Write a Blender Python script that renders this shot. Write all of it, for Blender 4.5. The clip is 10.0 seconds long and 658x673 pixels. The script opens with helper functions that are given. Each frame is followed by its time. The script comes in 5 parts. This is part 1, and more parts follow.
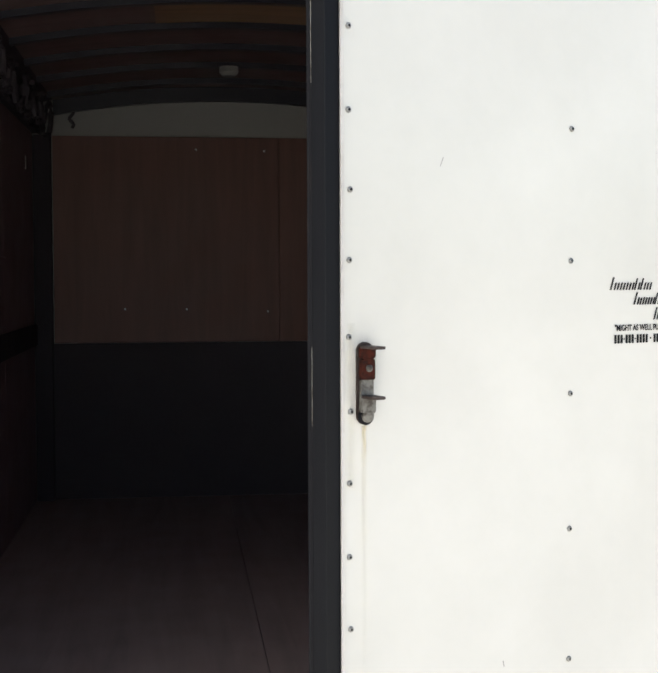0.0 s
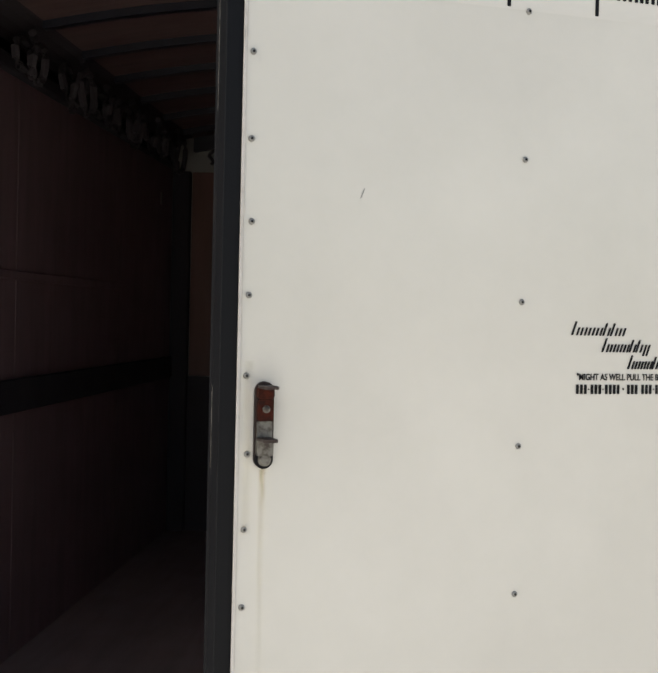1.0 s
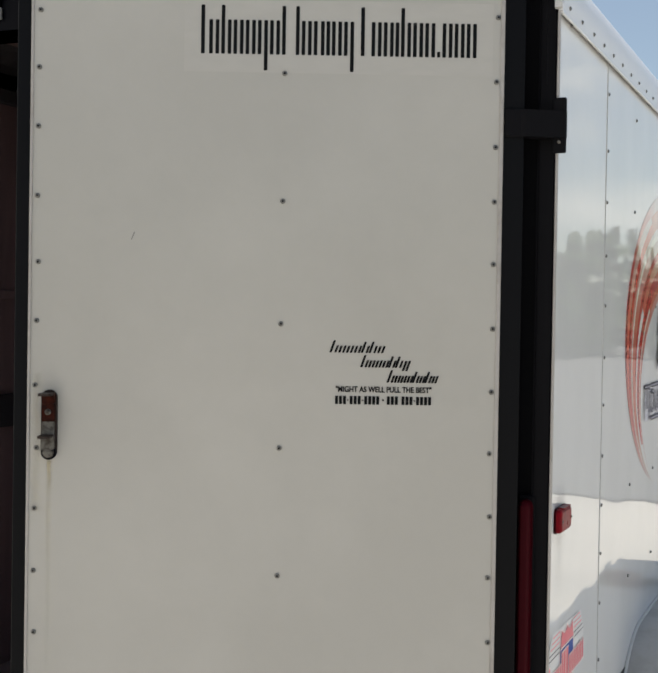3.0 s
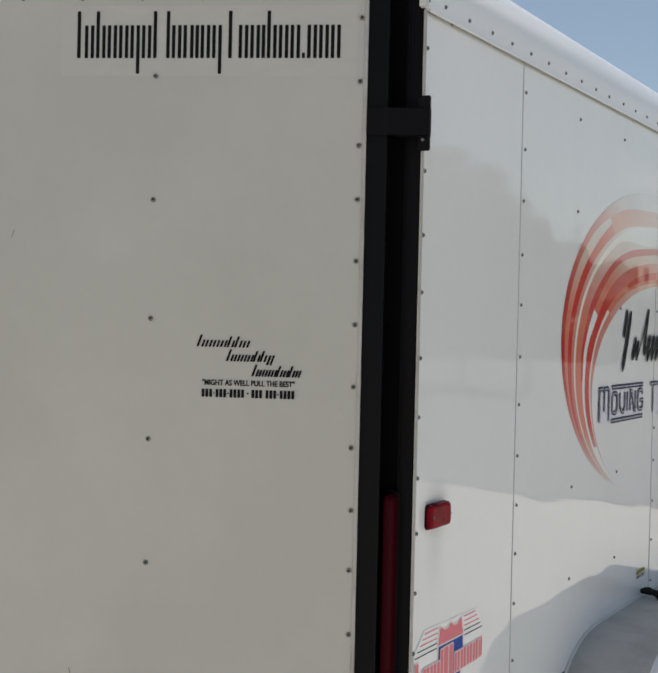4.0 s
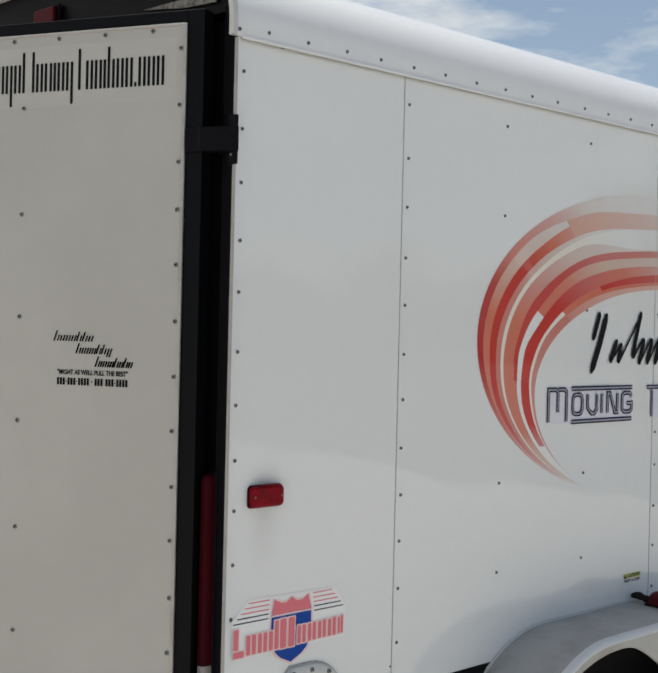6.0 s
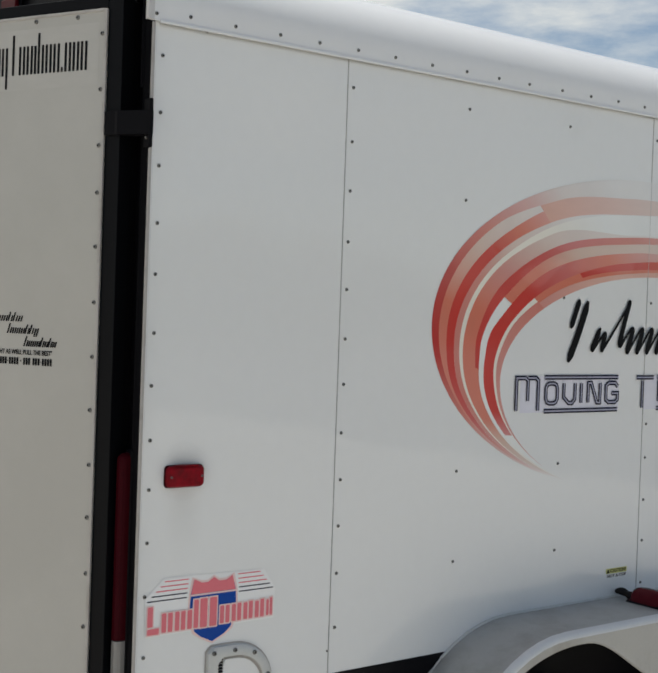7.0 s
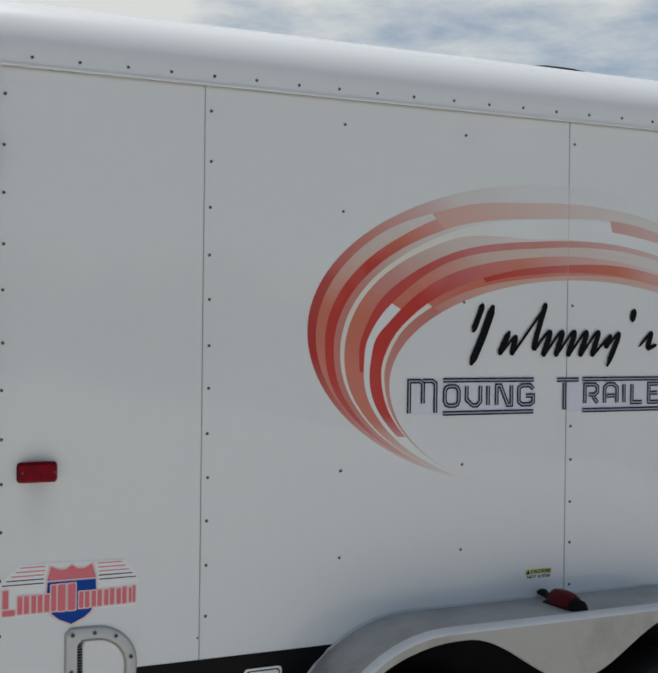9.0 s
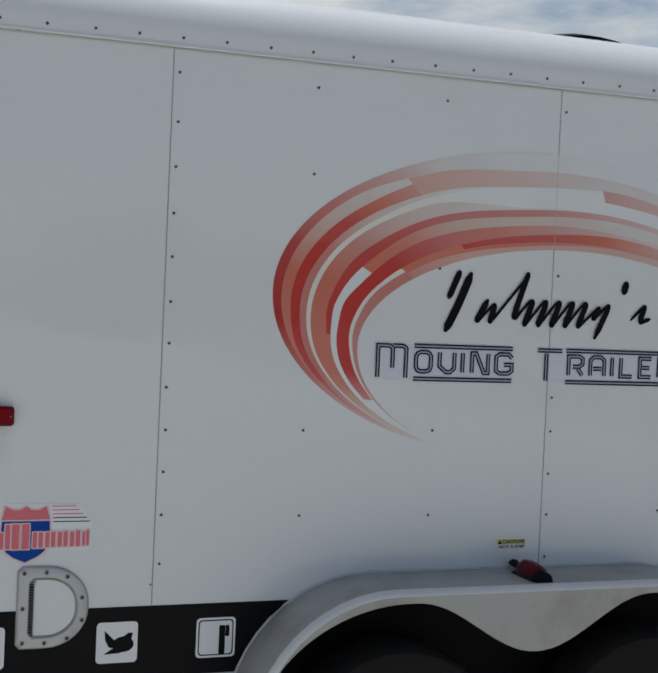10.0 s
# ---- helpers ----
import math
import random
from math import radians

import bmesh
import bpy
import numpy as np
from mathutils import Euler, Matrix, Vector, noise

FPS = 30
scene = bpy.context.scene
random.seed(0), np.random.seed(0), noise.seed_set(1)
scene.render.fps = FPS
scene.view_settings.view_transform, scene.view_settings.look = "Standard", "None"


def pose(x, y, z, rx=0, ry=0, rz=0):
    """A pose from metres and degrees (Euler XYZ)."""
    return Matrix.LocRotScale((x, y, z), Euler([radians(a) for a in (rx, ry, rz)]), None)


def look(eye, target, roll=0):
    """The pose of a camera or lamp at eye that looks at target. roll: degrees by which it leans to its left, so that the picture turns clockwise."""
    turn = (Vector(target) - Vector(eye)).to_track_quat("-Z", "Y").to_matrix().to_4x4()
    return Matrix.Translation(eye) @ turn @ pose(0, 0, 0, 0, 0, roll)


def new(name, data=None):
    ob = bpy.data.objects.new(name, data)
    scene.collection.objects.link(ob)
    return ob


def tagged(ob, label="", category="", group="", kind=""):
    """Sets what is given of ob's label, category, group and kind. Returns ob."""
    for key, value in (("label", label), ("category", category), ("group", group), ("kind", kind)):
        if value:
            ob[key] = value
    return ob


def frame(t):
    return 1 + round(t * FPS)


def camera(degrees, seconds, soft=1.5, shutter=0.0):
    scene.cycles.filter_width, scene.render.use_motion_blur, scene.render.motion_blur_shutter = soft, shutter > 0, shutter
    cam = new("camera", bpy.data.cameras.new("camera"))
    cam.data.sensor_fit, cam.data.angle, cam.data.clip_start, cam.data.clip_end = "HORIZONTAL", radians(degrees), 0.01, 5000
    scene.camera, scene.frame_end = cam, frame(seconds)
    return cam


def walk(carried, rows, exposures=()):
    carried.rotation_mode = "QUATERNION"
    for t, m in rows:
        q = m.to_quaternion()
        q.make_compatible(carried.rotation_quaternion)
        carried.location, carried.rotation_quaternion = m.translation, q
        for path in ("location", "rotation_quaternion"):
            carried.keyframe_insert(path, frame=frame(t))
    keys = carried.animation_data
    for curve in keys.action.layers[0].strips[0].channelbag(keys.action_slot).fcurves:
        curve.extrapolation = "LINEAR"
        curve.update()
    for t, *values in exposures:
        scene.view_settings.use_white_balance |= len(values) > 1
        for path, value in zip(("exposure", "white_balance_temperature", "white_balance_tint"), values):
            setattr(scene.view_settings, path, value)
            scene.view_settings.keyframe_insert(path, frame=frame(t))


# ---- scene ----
cam = camera(30.0, 10.0, soft=2.05)
PATH = [
    (0, (-1.181, -2.41, 1.542), (-0.938, -0.428, 1.448), -0.2),
    (0.5, (-0.966, -2.344, 1.531), (-0.882, -0.347, 1.468), 2.4),
    (1, (-0.63, -2.322, 1.542), (-0.788, -0.328, 1.509), 1.3),
    (1.5, (-0.37, -2.448, 1.544), (-0.664, -0.47, 1.542), -0.8),
    (2, (-0.068, -2.419, 1.547), (-0.516, -0.47, 1.512), 0.9),
    (2.2, (0.046, -2.396, 1.558), (-0.444, -0.457, 1.516), 1.2),
    (3.3, (0.706, -2.402, 1.589), (-0.162, -0.6, 1.558), 1.3),
    (3.5, (0.786, -2.331, 1.574), (-0.108, -0.541, 1.538), 1.8),
    (4, (1.068, -2.203, 1.573), (0.071, -0.469, 1.55), 1.3),
    (4.5, (1.402, -2.171, 1.591), (0.27, -0.522, 1.579), 0.6),
    (5, (1.582, -2.012, 1.563), (0.353, -0.434, 1.564), 1.9),
    (5.5, (1.809, -1.837, 1.557), (0.478, -0.344, 1.562), 1.7),
    (5.7, (1.933, -1.804, 1.56), (0.56, -0.349, 1.557), 1.3),
    (6.8, (2.341, -1.438, 1.555), (0.792, -0.173, 1.527), 2.4),
    (7, (2.416, -1.354, 1.558), (0.836, -0.128, 1.524), 2.0),
    (7.5, (2.677, -1.195, 1.565), (1.015, -0.082, 1.552), 0.6),
    (8, (2.824, -1.047, 1.57), (1.122, 0.004, 1.551), 1.0),
    (8.5, (2.909, -0.827, 1.559), (1.194, 0.202, 1.525), 1.7),
    (9, (3.096, -0.627, 1.551), (1.31, 0.273, 1.538), 0.7),
    (9.5, (3.296, -0.442, 1.554), (1.435, 0.289, 1.538), 0.5),
    (10, (3.338, -0.172, 1.523), (1.459, 0.511, 1.465), 2.6),
]
EXPOSURES = [(0.0, 1.20, 6250, 8), (0.5, 0.89, 6450, 9), (1.0, 0.62, 6600, 8), (1.5, 0.27, 6800, 8), (2.0, 0.13, 6850, 8), (3.5, -0.30, 6500, 8), (4.5, -0.41, 6500, 8), (5.5, -0.37, 6500, 8), (7.0, -0.50, 6500, 7), (7.5, -0.74, 6450, 7), (8.5, -0.68, 6400, 7), (9.0, -0.75, 6250, 7), (10.0, -0.90, 6050, 7)]
walk(cam, [(t, look(eye, target, roll)) for t, eye, target, roll in PATH], EXPOSURES)

# ---------------------------------------------------------------- light
SUN_ELEV, SUN_AZ = radians(79), radians(-74)      # azimuth from +y towards +x
sun = new("sun", bpy.data.lights.new("sun", "SUN"))
sun.data.energy, sun.data.angle, sun.data.color = 5.0, radians(0.6), (1.0, 0.95, 0.87)
sun_way = Vector((math.sin(SUN_AZ) * math.cos(SUN_ELEV), math.cos(SUN_AZ) * math.cos(SUN_ELEV), math.sin(SUN_ELEV)))
sun.matrix_world = Matrix.Translation((0, 0, 30)) @ sun_way.to_track_quat("Z", "Y").to_matrix().to_4x4()

world = bpy.data.worlds.new("sky")
scene.world = world
world.use_nodes = True
wt = world.node_tree
wt.nodes.clear()
w_out = wt.nodes.new("ShaderNodeOutputWorld")
w_bg = wt.nodes.new("ShaderNodeBackground")
w_sky = wt.nodes.new("ShaderNodeTexSky")
w_sky.sky_type, w_sky.sun_disc = "NISHITA", False
w_sky.sun_elevation, w_sky.sun_rotation = SUN_ELEV, SUN_AZ
w_sky.air_density, w_sky.dust_density, w_sky.ozone_density = 1.0, 0.6, 0.4
w_co = wt.nodes.new("ShaderNodeTexCoord")
w_map = wt.nodes.new("ShaderNodeMapping")
w_map.inputs["Scale"].default_value = (1.0, 1.0, 3.2)
w_map.inputs["Location"].default_value = (3.1, 1.7, 0.4)
w_noise = wt.nodes.new("ShaderNodeTexNoise")
w_noise.inputs["Scale"].default_value, w_noise.inputs["Detail"].default_value, w_noise.inputs["Roughness"].default_value = 2.6, 8.0, 0.6
w_ramp = wt.nodes.new("ShaderNodeValToRGB")
w_ramp.color_ramp.elements[0].position, w_ramp.color_ramp.elements[1].position = 0.59, 0.76
w_ramp.color_ramp.elements[0].color = (0.09, 0.09, 0.09, 1)
w_mix = wt.nodes.new("ShaderNodeMixRGB")
w_mix.inputs["Color2"].default_value = (9.9, 9.75, 9.3, 1)
wt.links.new(w_co.outputs["Generated"], w_map.inputs["Vector"])
wt.links.new(w_map.outputs["Vector"], w_noise.inputs["Vector"])
w_side = wt.nodes.new("ShaderNodeVectorMath")
w_side.operation = "DOT_PRODUCT"
w_side.inputs[1].default_value = (-0.92, -0.38, 0.0)
w_lean = wt.nodes.new("ShaderNodeMapRange")          # the cloud bank thickens towards one side of the sky
w_lean.inputs["From Min"].default_value, w_lean.inputs["From Max"].default_value = 0.05, 0.9
w_lean.inputs["To Min"].default_value, w_lean.inputs["To Max"].default_value = 0.05, 0.28
w_bank = wt.nodes.new("ShaderNodeMath")
w_bank.operation = "ADD"
wt.links.new(w_co.outputs["Generated"], w_side.inputs[0])
wt.links.new(w_side.outputs["Value"], w_lean.inputs["Value"])
wt.links.new(w_lean.outputs["Result"], w_bank.inputs[0])
wt.links.new(w_noise.outputs["Fac"], w_bank.inputs[1])
wt.links.new(w_bank.outputs[0], w_ramp.inputs["Fac"])
wt.links.new(w_ramp.outputs["Color"], w_mix.inputs["Fac"])
wt.links.new(w_sky.outputs["Color"], w_mix.inputs["Color1"])
wt.links.new(w_mix.outputs["Color"], w_bg.inputs["Color"])
w_bg.inputs["Strength"].default_value = 0.12
wt.links.new(w_bg.outputs["Background"], w_out.inputs["Surface"])


# ---------------------------------------------------------------- materials
def material(name, base, rough=0.5, metal=0.0, vary=0.12, grain=(6.0, 60.0), bump=0.0, bump_scale=60.0, stain=None, coat=0.0,
             wave=0.0, wave_scale=1.6, spec=0.5):
    """A painted or bare surface: base colour varied at two scales, roughness varied too, fine bump and a slow wave."""
    m = bpy.data.materials.new(name)
    m.use_nodes = True
    nt = m.node_tree
    b = nt.nodes["Principled BSDF"]
    co = nt.nodes.new("ShaderNodeTexCoord")
    n1 = nt.nodes.new("ShaderNodeTexNoise")
    n1.inputs["Scale"].default_value, n1.inputs["Detail"].default_value = grain[0], 5.0
    n2 = nt.nodes.new("ShaderNodeTexNoise")
    n2.inputs["Scale"].default_value, n2.inputs["Detail"].default_value = grain[1], 3.0
    for n in (n1, n2):
        nt.links.new(co.outputs["Object"], n.inputs["Vector"])
    mix = nt.nodes.new("ShaderNodeMixRGB")
    mix.inputs["Color1"].default_value = (*[c * (1 - vary) for c in base], 1)
    mix.inputs["Color2"].default_value = (*[min(1, c * (1 + vary)) for c in base], 1)
    add = nt.nodes.new("ShaderNodeMath")
    add.operation = "ADD"
    half = nt.nodes.new("ShaderNodeMath")
    half.operation = "MULTIPLY"
    half.inputs[1].default_value = 0.5
    nt.links.new(n1.outputs["Fac"], add.inputs[0])
    nt.links.new(n2.outputs["Fac"], add.inputs[1])
    nt.links.new(add.outputs[0], half.inputs[0])
    nt.links.new(half.outputs[0], mix.inputs["Fac"])
    colour = mix.outputs["Color"]
    if stain:
        tint, lo, hi, scale = stain
        n3 = nt.nodes.new("ShaderNodeTexNoise")
        n3.inputs["Scale"].default_value, n3.inputs["Detail"].default_value, n3.inputs["Roughness"].default_value = scale, 8.0, 0.65
        nt.links.new(co.outputs["Object"], n3.inputs["Vector"])
        r = nt.nodes.new("ShaderNodeValToRGB")
        r.color_ramp.elements[0].position, r.color_ramp.elements[1].position = lo, hi
        nt.links.new(n3.outputs["Fac"], r.inputs["Fac"])
        mx = nt.nodes.new("ShaderNodeMixRGB")
        mx.inputs["Color2"].default_value = (*tint, 1)
        nt.links.new(r.outputs["Color"], mx.inputs["Fac"])
        nt.links.new(colour, mx.inputs["Color1"])
        colour = mx.outputs["Color"]
    nt.links.new(colour, b.inputs["Base Color"])
    rr = nt.nodes.new("ShaderNodeMapRange")
    rr.inputs["To Min"].default_value, rr.inputs["To Max"].default_value = rough * 0.75, min(1, rough * 1.25)
    nt.links.new(n1.outputs["Fac"], rr.inputs["Value"])
    nt.links.new(rr.outputs["Result"], b.inputs["Roughness"])
    b.inputs["Metallic"].default_value = metal
    b.inputs["Specular IOR Level"].default_value = spec
    b.inputs["Coat Weight"].default_value = coat
    b.inputs["Coat Roughness"].default_value = 0.06
    last = None
    if wave:
        nw = nt.nodes.new("ShaderNodeTexNoise")
        nw.inputs["Scale"].default_value, nw.inputs["Detail"].default_value = wave_scale, 1.5
        nt.links.new(co.outputs["Object"], nw.inputs["Vector"])
        bw = nt.nodes.new("ShaderNodeBump")
        bw.inputs["Strength"].default_value, bw.inputs["Distance"].default_value = 1.0, wave
        nt.links.new(nw.outputs["Fac"], bw.inputs["Height"])
        last = bw.outputs["Normal"]
    if bump:
        nb = nt.nodes.new("ShaderNodeTexNoise")
        nb.inputs["Scale"].default_value, nb.inputs["Detail"].default_value = bump_scale, 4.0
        nt.links.new(co.outputs["Object"], nb.inputs["Vector"])
        bb = nt.nodes.new("ShaderNodeBump")
        bb.inputs["Strength"].default_value, bb.inputs["Distance"].default_value = 0.6, bump
        nt.links.new(nb.outputs["Fac"], bb.inputs["Height"])
        if last:
            nt.links.new(last, bb.inputs["Normal"])
        last = bb.outputs["Normal"]
    if last:
        nt.links.new(last, b.inputs["Normal"])
        if coat:
            nt.links.new(last, b.inputs["Coat Normal"])
    return m


def wood(name, dark, light, scale=3.0, axis="z"):
    """Plywood: long streaks along one axis with fine fibre."""
    m = material(name, light, 0.55, bump=0.0004, bump_scale=90)
    nt = m.node_tree
    b = nt.nodes["Principled BSDF"]
    co = nt.nodes.new("ShaderNodeTexCoord")
    mp = nt.nodes.new("ShaderNodeMapping")
    mp.inputs["Scale"].default_value = {"z": (9, 9, 0.8), "y": (9, 0.8, 9), "x": (0.8, 9, 9)}[axis]
    n = nt.nodes.new("ShaderNodeTexNoise")
    n.inputs["Scale"].default_value, n.inputs["Detail"].default_value, n.inputs["Distortion"].default_value = scale, 7.0, 0.6
    r = nt.nodes.new("ShaderNodeValToRGB")
    r.color_ramp.elements[0].position, r.color_ramp.elements[1].position = 0.3, 0.7
    r.color_ramp.elements[0].color, r.color_ramp.elements[1].color = (*dark, 1), (*light, 1)
    nt.links.new(co.outputs["Object"], mp.inputs["Vector"])
    nt.links.new(mp.outputs["Vector"], n.inputs["Vector"])
    nt.links.new(n.outputs["Fac"], r.inputs["Fac"])
    nt.links.new(r.outputs["Color"], b.inputs["Base Color"])
    return m


def film(name, base, rough=0.25):
    """Vinyl film that fades out along its length: the UV's x is how much of it is left."""
    m = material(name, base, rough, vary=0.06, grain=(4, 40))
    nt = m.node_tree
    b, out = nt.nodes["Principled BSDF"], nt.nodes["Material Output"]
    uv = nt.nodes.new("ShaderNodeUVMap")
    uv.uv_map = "fade"
    sep = nt.nodes.new("ShaderNodeSeparateXYZ")
    tr = nt.nodes.new("ShaderNodeBsdfTransparent")
    mix = nt.nodes.new("ShaderNodeMixShader")
    nt.links.new(uv.outputs["UV"], sep.inputs["Vector"])
    nt.links.new(sep.outputs["X"], mix.inputs["Fac"])
    nt.links.new(tr.outputs["BSDF"], mix.inputs[1])
    nt.links.new(b.outputs["BSDF"], mix.inputs[2])
    nt.links.new(mix.outputs["Shader"], out.inputs["Surface"])
    return m


def printed(name, like):
    """The same glossy skin as another material, with the colours of a print on it."""
    m = like.copy()
    m.name = name
    nt = m.node_tree
    b = nt.nodes["Principled BSDF"]
    ink = nt.nodes.new("ShaderNodeVertexColor")
    ink.layer_name = "ink"
    tone = nt.nodes.new("ShaderNodeTexNoise")
    tone.inputs["Scale"].default_value, tone.inputs["Detail"].default_value = 7.0, 6.0
    spread = nt.nodes.new("ShaderNodeMapRange")
    spread.inputs["To Min"].default_value, spread.inputs["To Max"].default_value = 0.94, 1.06
    mul = nt.nodes.new("ShaderNodeVectorMath")
    mul.operation = "SCALE"
    nt.links.new(tone.outputs["Fac"], spread.inputs["Value"])
    nt.links.new(ink.outputs["Color"], mul.inputs[0])
    nt.links.new(spread.outputs["Result"], mul.inputs["Scale"])
    nt.links.new(mul.outputs["Vector"], b.inputs["Base Color"])
    return m


M_SKIN = material("white_skin", (0.80, 0.805, 0.80), 0.03, vary=0.03, grain=(1.5, 30), stain=((0.69, 0.685, 0.655), 0.6, 0.95, 1.3), wave=0.0040, wave_scale=2.6)
# aged white like the sides, darkened further for the weaker light on the door
M_DOOR = material("dimmed_door_skin", (0.45, 0.433, 0.40), 0.20, vary=0.03, grain=(1.5, 30), stain=((0.505, 0.487, 0.452), 0.45, 0.72, 1.2), wave=0.004, wave_scale=1.8)
M_COVE = material("white_cove", (0.80, 0.80, 0.80), 0.22, vary=0.03, grain=(2, 40), stain=((0.55, 0.53, 0.5), 0.62, 0.95, 3.0), wave=0.001, wave_scale=4)
M_BEAD = material("dull_white_bead", (0.56, 0.55, 0.54), 0.35, vary=0.08, grain=(6, 80), stain=((0.34, 0.32, 0.30), 0.6, 0.92, 9))
M_BLACK = material("black_paint", (0.0052, 0.0050, 0.0064), 0.55, spec=0.08, vary=0.3, grain=(8, 90), bump=0.0005, bump_scale=50, stain=((0.012, 0.009, 0.008), 0.62, 0.9, 6))
M_FRAME = material("door_frame_paint", (0.0036, 0.0038, 0.0050), 0.42, spec=0.10, vary=0.25, grain=(8, 90), bump=0.0004, bump_scale=50)
M_STRIPE = material("black_vinyl", (0.005, 0.005, 0.006), 0.4, spec=0.12, vary=0.2)
M_ALU = material("aluminium_trim", (0.62, 0.62, 0.61), 0.34, metal=0.85, vary=0.1, grain=(10, 120), stain=((0.35, 0.33, 0.3), 0.6, 0.9, 8))
# paler than the fender: the sky's highlight on its rolled edge, as colour
M_ROLLED = material("painted_edge_highlight", (0.74, 0.73, 0.71), 0.4, metal=0.3, vary=0.08, grain=(9, 120), stain=((0.55, 0.53, 0.50), 0.6, 0.95, 12))
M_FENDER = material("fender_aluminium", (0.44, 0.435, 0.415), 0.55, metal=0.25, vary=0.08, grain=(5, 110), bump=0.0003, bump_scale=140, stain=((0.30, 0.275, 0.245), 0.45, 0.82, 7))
M_SCREW = material("screw_steel", (0.19, 0.187, 0.178), 0.38, metal=0.6, vary=0.6, grain=(120, 500))
M_ZINC = material("stained_zinc", (0.125, 0.118, 0.105), 0.5, metal=0.4, vary=0.3, grain=(60, 220), stain=((0.035, 0.026, 0.020), 0.45, 0.62, 75), bump=0.0008, bump_scale=120)
M_RUST = material("rusty_iron", (0.040, 0.0095, 0.0055), 0.8, vary=0.5, grain=(40, 160), bump=0.0015, bump_scale=160, spec=0.08, stain=((0.012, 0.006, 0.005), 0.42, 0.66, 60))
M_IRON = material("dark_iron", (0.024, 0.014, 0.011), 0.6, metal=0.4, vary=0.4, grain=(60, 220), bump=0.001, bump_scale=160, stain=((0.06, 0.045, 0.037), 0.55, 0.8, 70))
M_GALV = material("worn_zinc", (0.20, 0.188, 0.17), 0.5, metal=0.45, vary=0.25, grain=(60, 220), stain=((0.065, 0.052, 0.042), 0.45, 0.62, 75), bump=0.0008, bump_scale=120)
M_RED = material("red_lens", (0.24, 0.008, 0.016), 0.3, vary=0.35, grain=(30, 120), spec=0.04, stain=((0.10, 0.012, 0.014), 0.45, 0.75, 40))
M_CLEAR = material("clear_lens", (0.24, 0.23, 0.22), 0.15, vary=0.15)
M_DARKRED = material("red_lens_old", (0.040, 0.002, 0.005), 0.45, vary=0.35, grain=(12, 90), spec=0.05)
M_LAMP = material("fender_lamp_lens", (0.085, 0.003, 0.008), 0.22, vary=0.3, spec=0.12)
M_WINE = material("wine_red_lens", (0.075, 0.001, 0.004), 0.3, vary=0.3, spec=0.05)
M_RUBBER = material("tyre_rubber", (0.018, 0.016, 0.015), 0.9, spec=0.15, vary=0.3, bump=0.002, bump_scale=80)
M_RIM = material("rim_steel", (0.5, 0.5, 0.5), 0.4, metal=0.6)
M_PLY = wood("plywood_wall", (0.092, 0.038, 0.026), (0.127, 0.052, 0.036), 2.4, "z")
# same plywood; wall and ceiling tones carry the light that reaches them
M_PLYWALL = wood("lit_plywood_wall", (0.132, 0.089, 0.096), (0.175, 0.119, 0.127), 2.4, "z")
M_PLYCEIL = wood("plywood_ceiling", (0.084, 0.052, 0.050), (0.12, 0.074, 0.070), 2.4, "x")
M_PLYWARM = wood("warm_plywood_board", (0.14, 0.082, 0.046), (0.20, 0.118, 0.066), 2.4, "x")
M_BOW = material("black_bow_paint", (0.010, 0.011, 0.018), 0.4, vary=0.25, grain=(8, 90), spec=0.35)
M_FLOOR = wood("plywood_floor", (0.16, 0.12, 0.112), (0.22, 0.165, 0.152), 2.0, "y")
# white parts, with the dimness inside the box put into their base colour
M_PANEL = material("dimmed_inner_panel", (0.22, 0.22, 0.20), 0.5, vary=0.08)
M_CLOTH = material("black_webbing", (0.034, 0.029, 0.034), 0.85, vary=0.3, bump=0.003, bump_scale=70)
M_GROUND = material("pale_gravel", (0.58, 0.545, 0.49), 0.92, vary=0.24, grain=(0.7, 45), bump=0.02, bump_scale=28, stain=((0.38, 0.355, 0.32), 0.5, 0.8, 0.25))
M_ASPHALT = material("old_asphalt", (0.15, 0.148, 0.145), 0.9, vary=0.25, grain=(0.5, 40), bump=0.01, bump_scale=30)
M_LEAF = material("tree_leaves", (0.055, 0.085, 0.035), 0.8, vary=0.4, grain=(0.6, 4))
M_BARK = material("tree_bark", (0.10, 0.075, 0.055), 0.9, vary=0.3, bump=0.01, bump_scale=12)
M_INK = material("black_film", (0.005, 0.005, 0.006), 0.45, spec=0.1, vary=0.1)
M_NAVY = material("navy_film", (0.006, 0.006, 0.024), 0.3, vary=0.1, spec=0.2)
M_SILVER = material("lilac_film", (0.36, 0.36, 0.46), 0.3, vary=0.1)
M_PINK = material("faded_red_film", (0.76, 0.17, 0.21), 0.45, vary=0.1, grain=(14, 90))
M_PALEPINK = material("pink_edge_film", (0.80, 0.60, 0.58), 0.35, vary=0.05)
M_BLUE = material("blue_film", (0.006, 0.060, 0.34), 0.45, vary=0.12, grain=(14, 90), spec=0.15)
M_WHITE = material("white_film", (0.86, 0.86, 0.86), 0.2, vary=0.03)
M_YELLOW = material("yellow_film", (0.60, 0.60, 0.20), 0.35, vary=0.1)
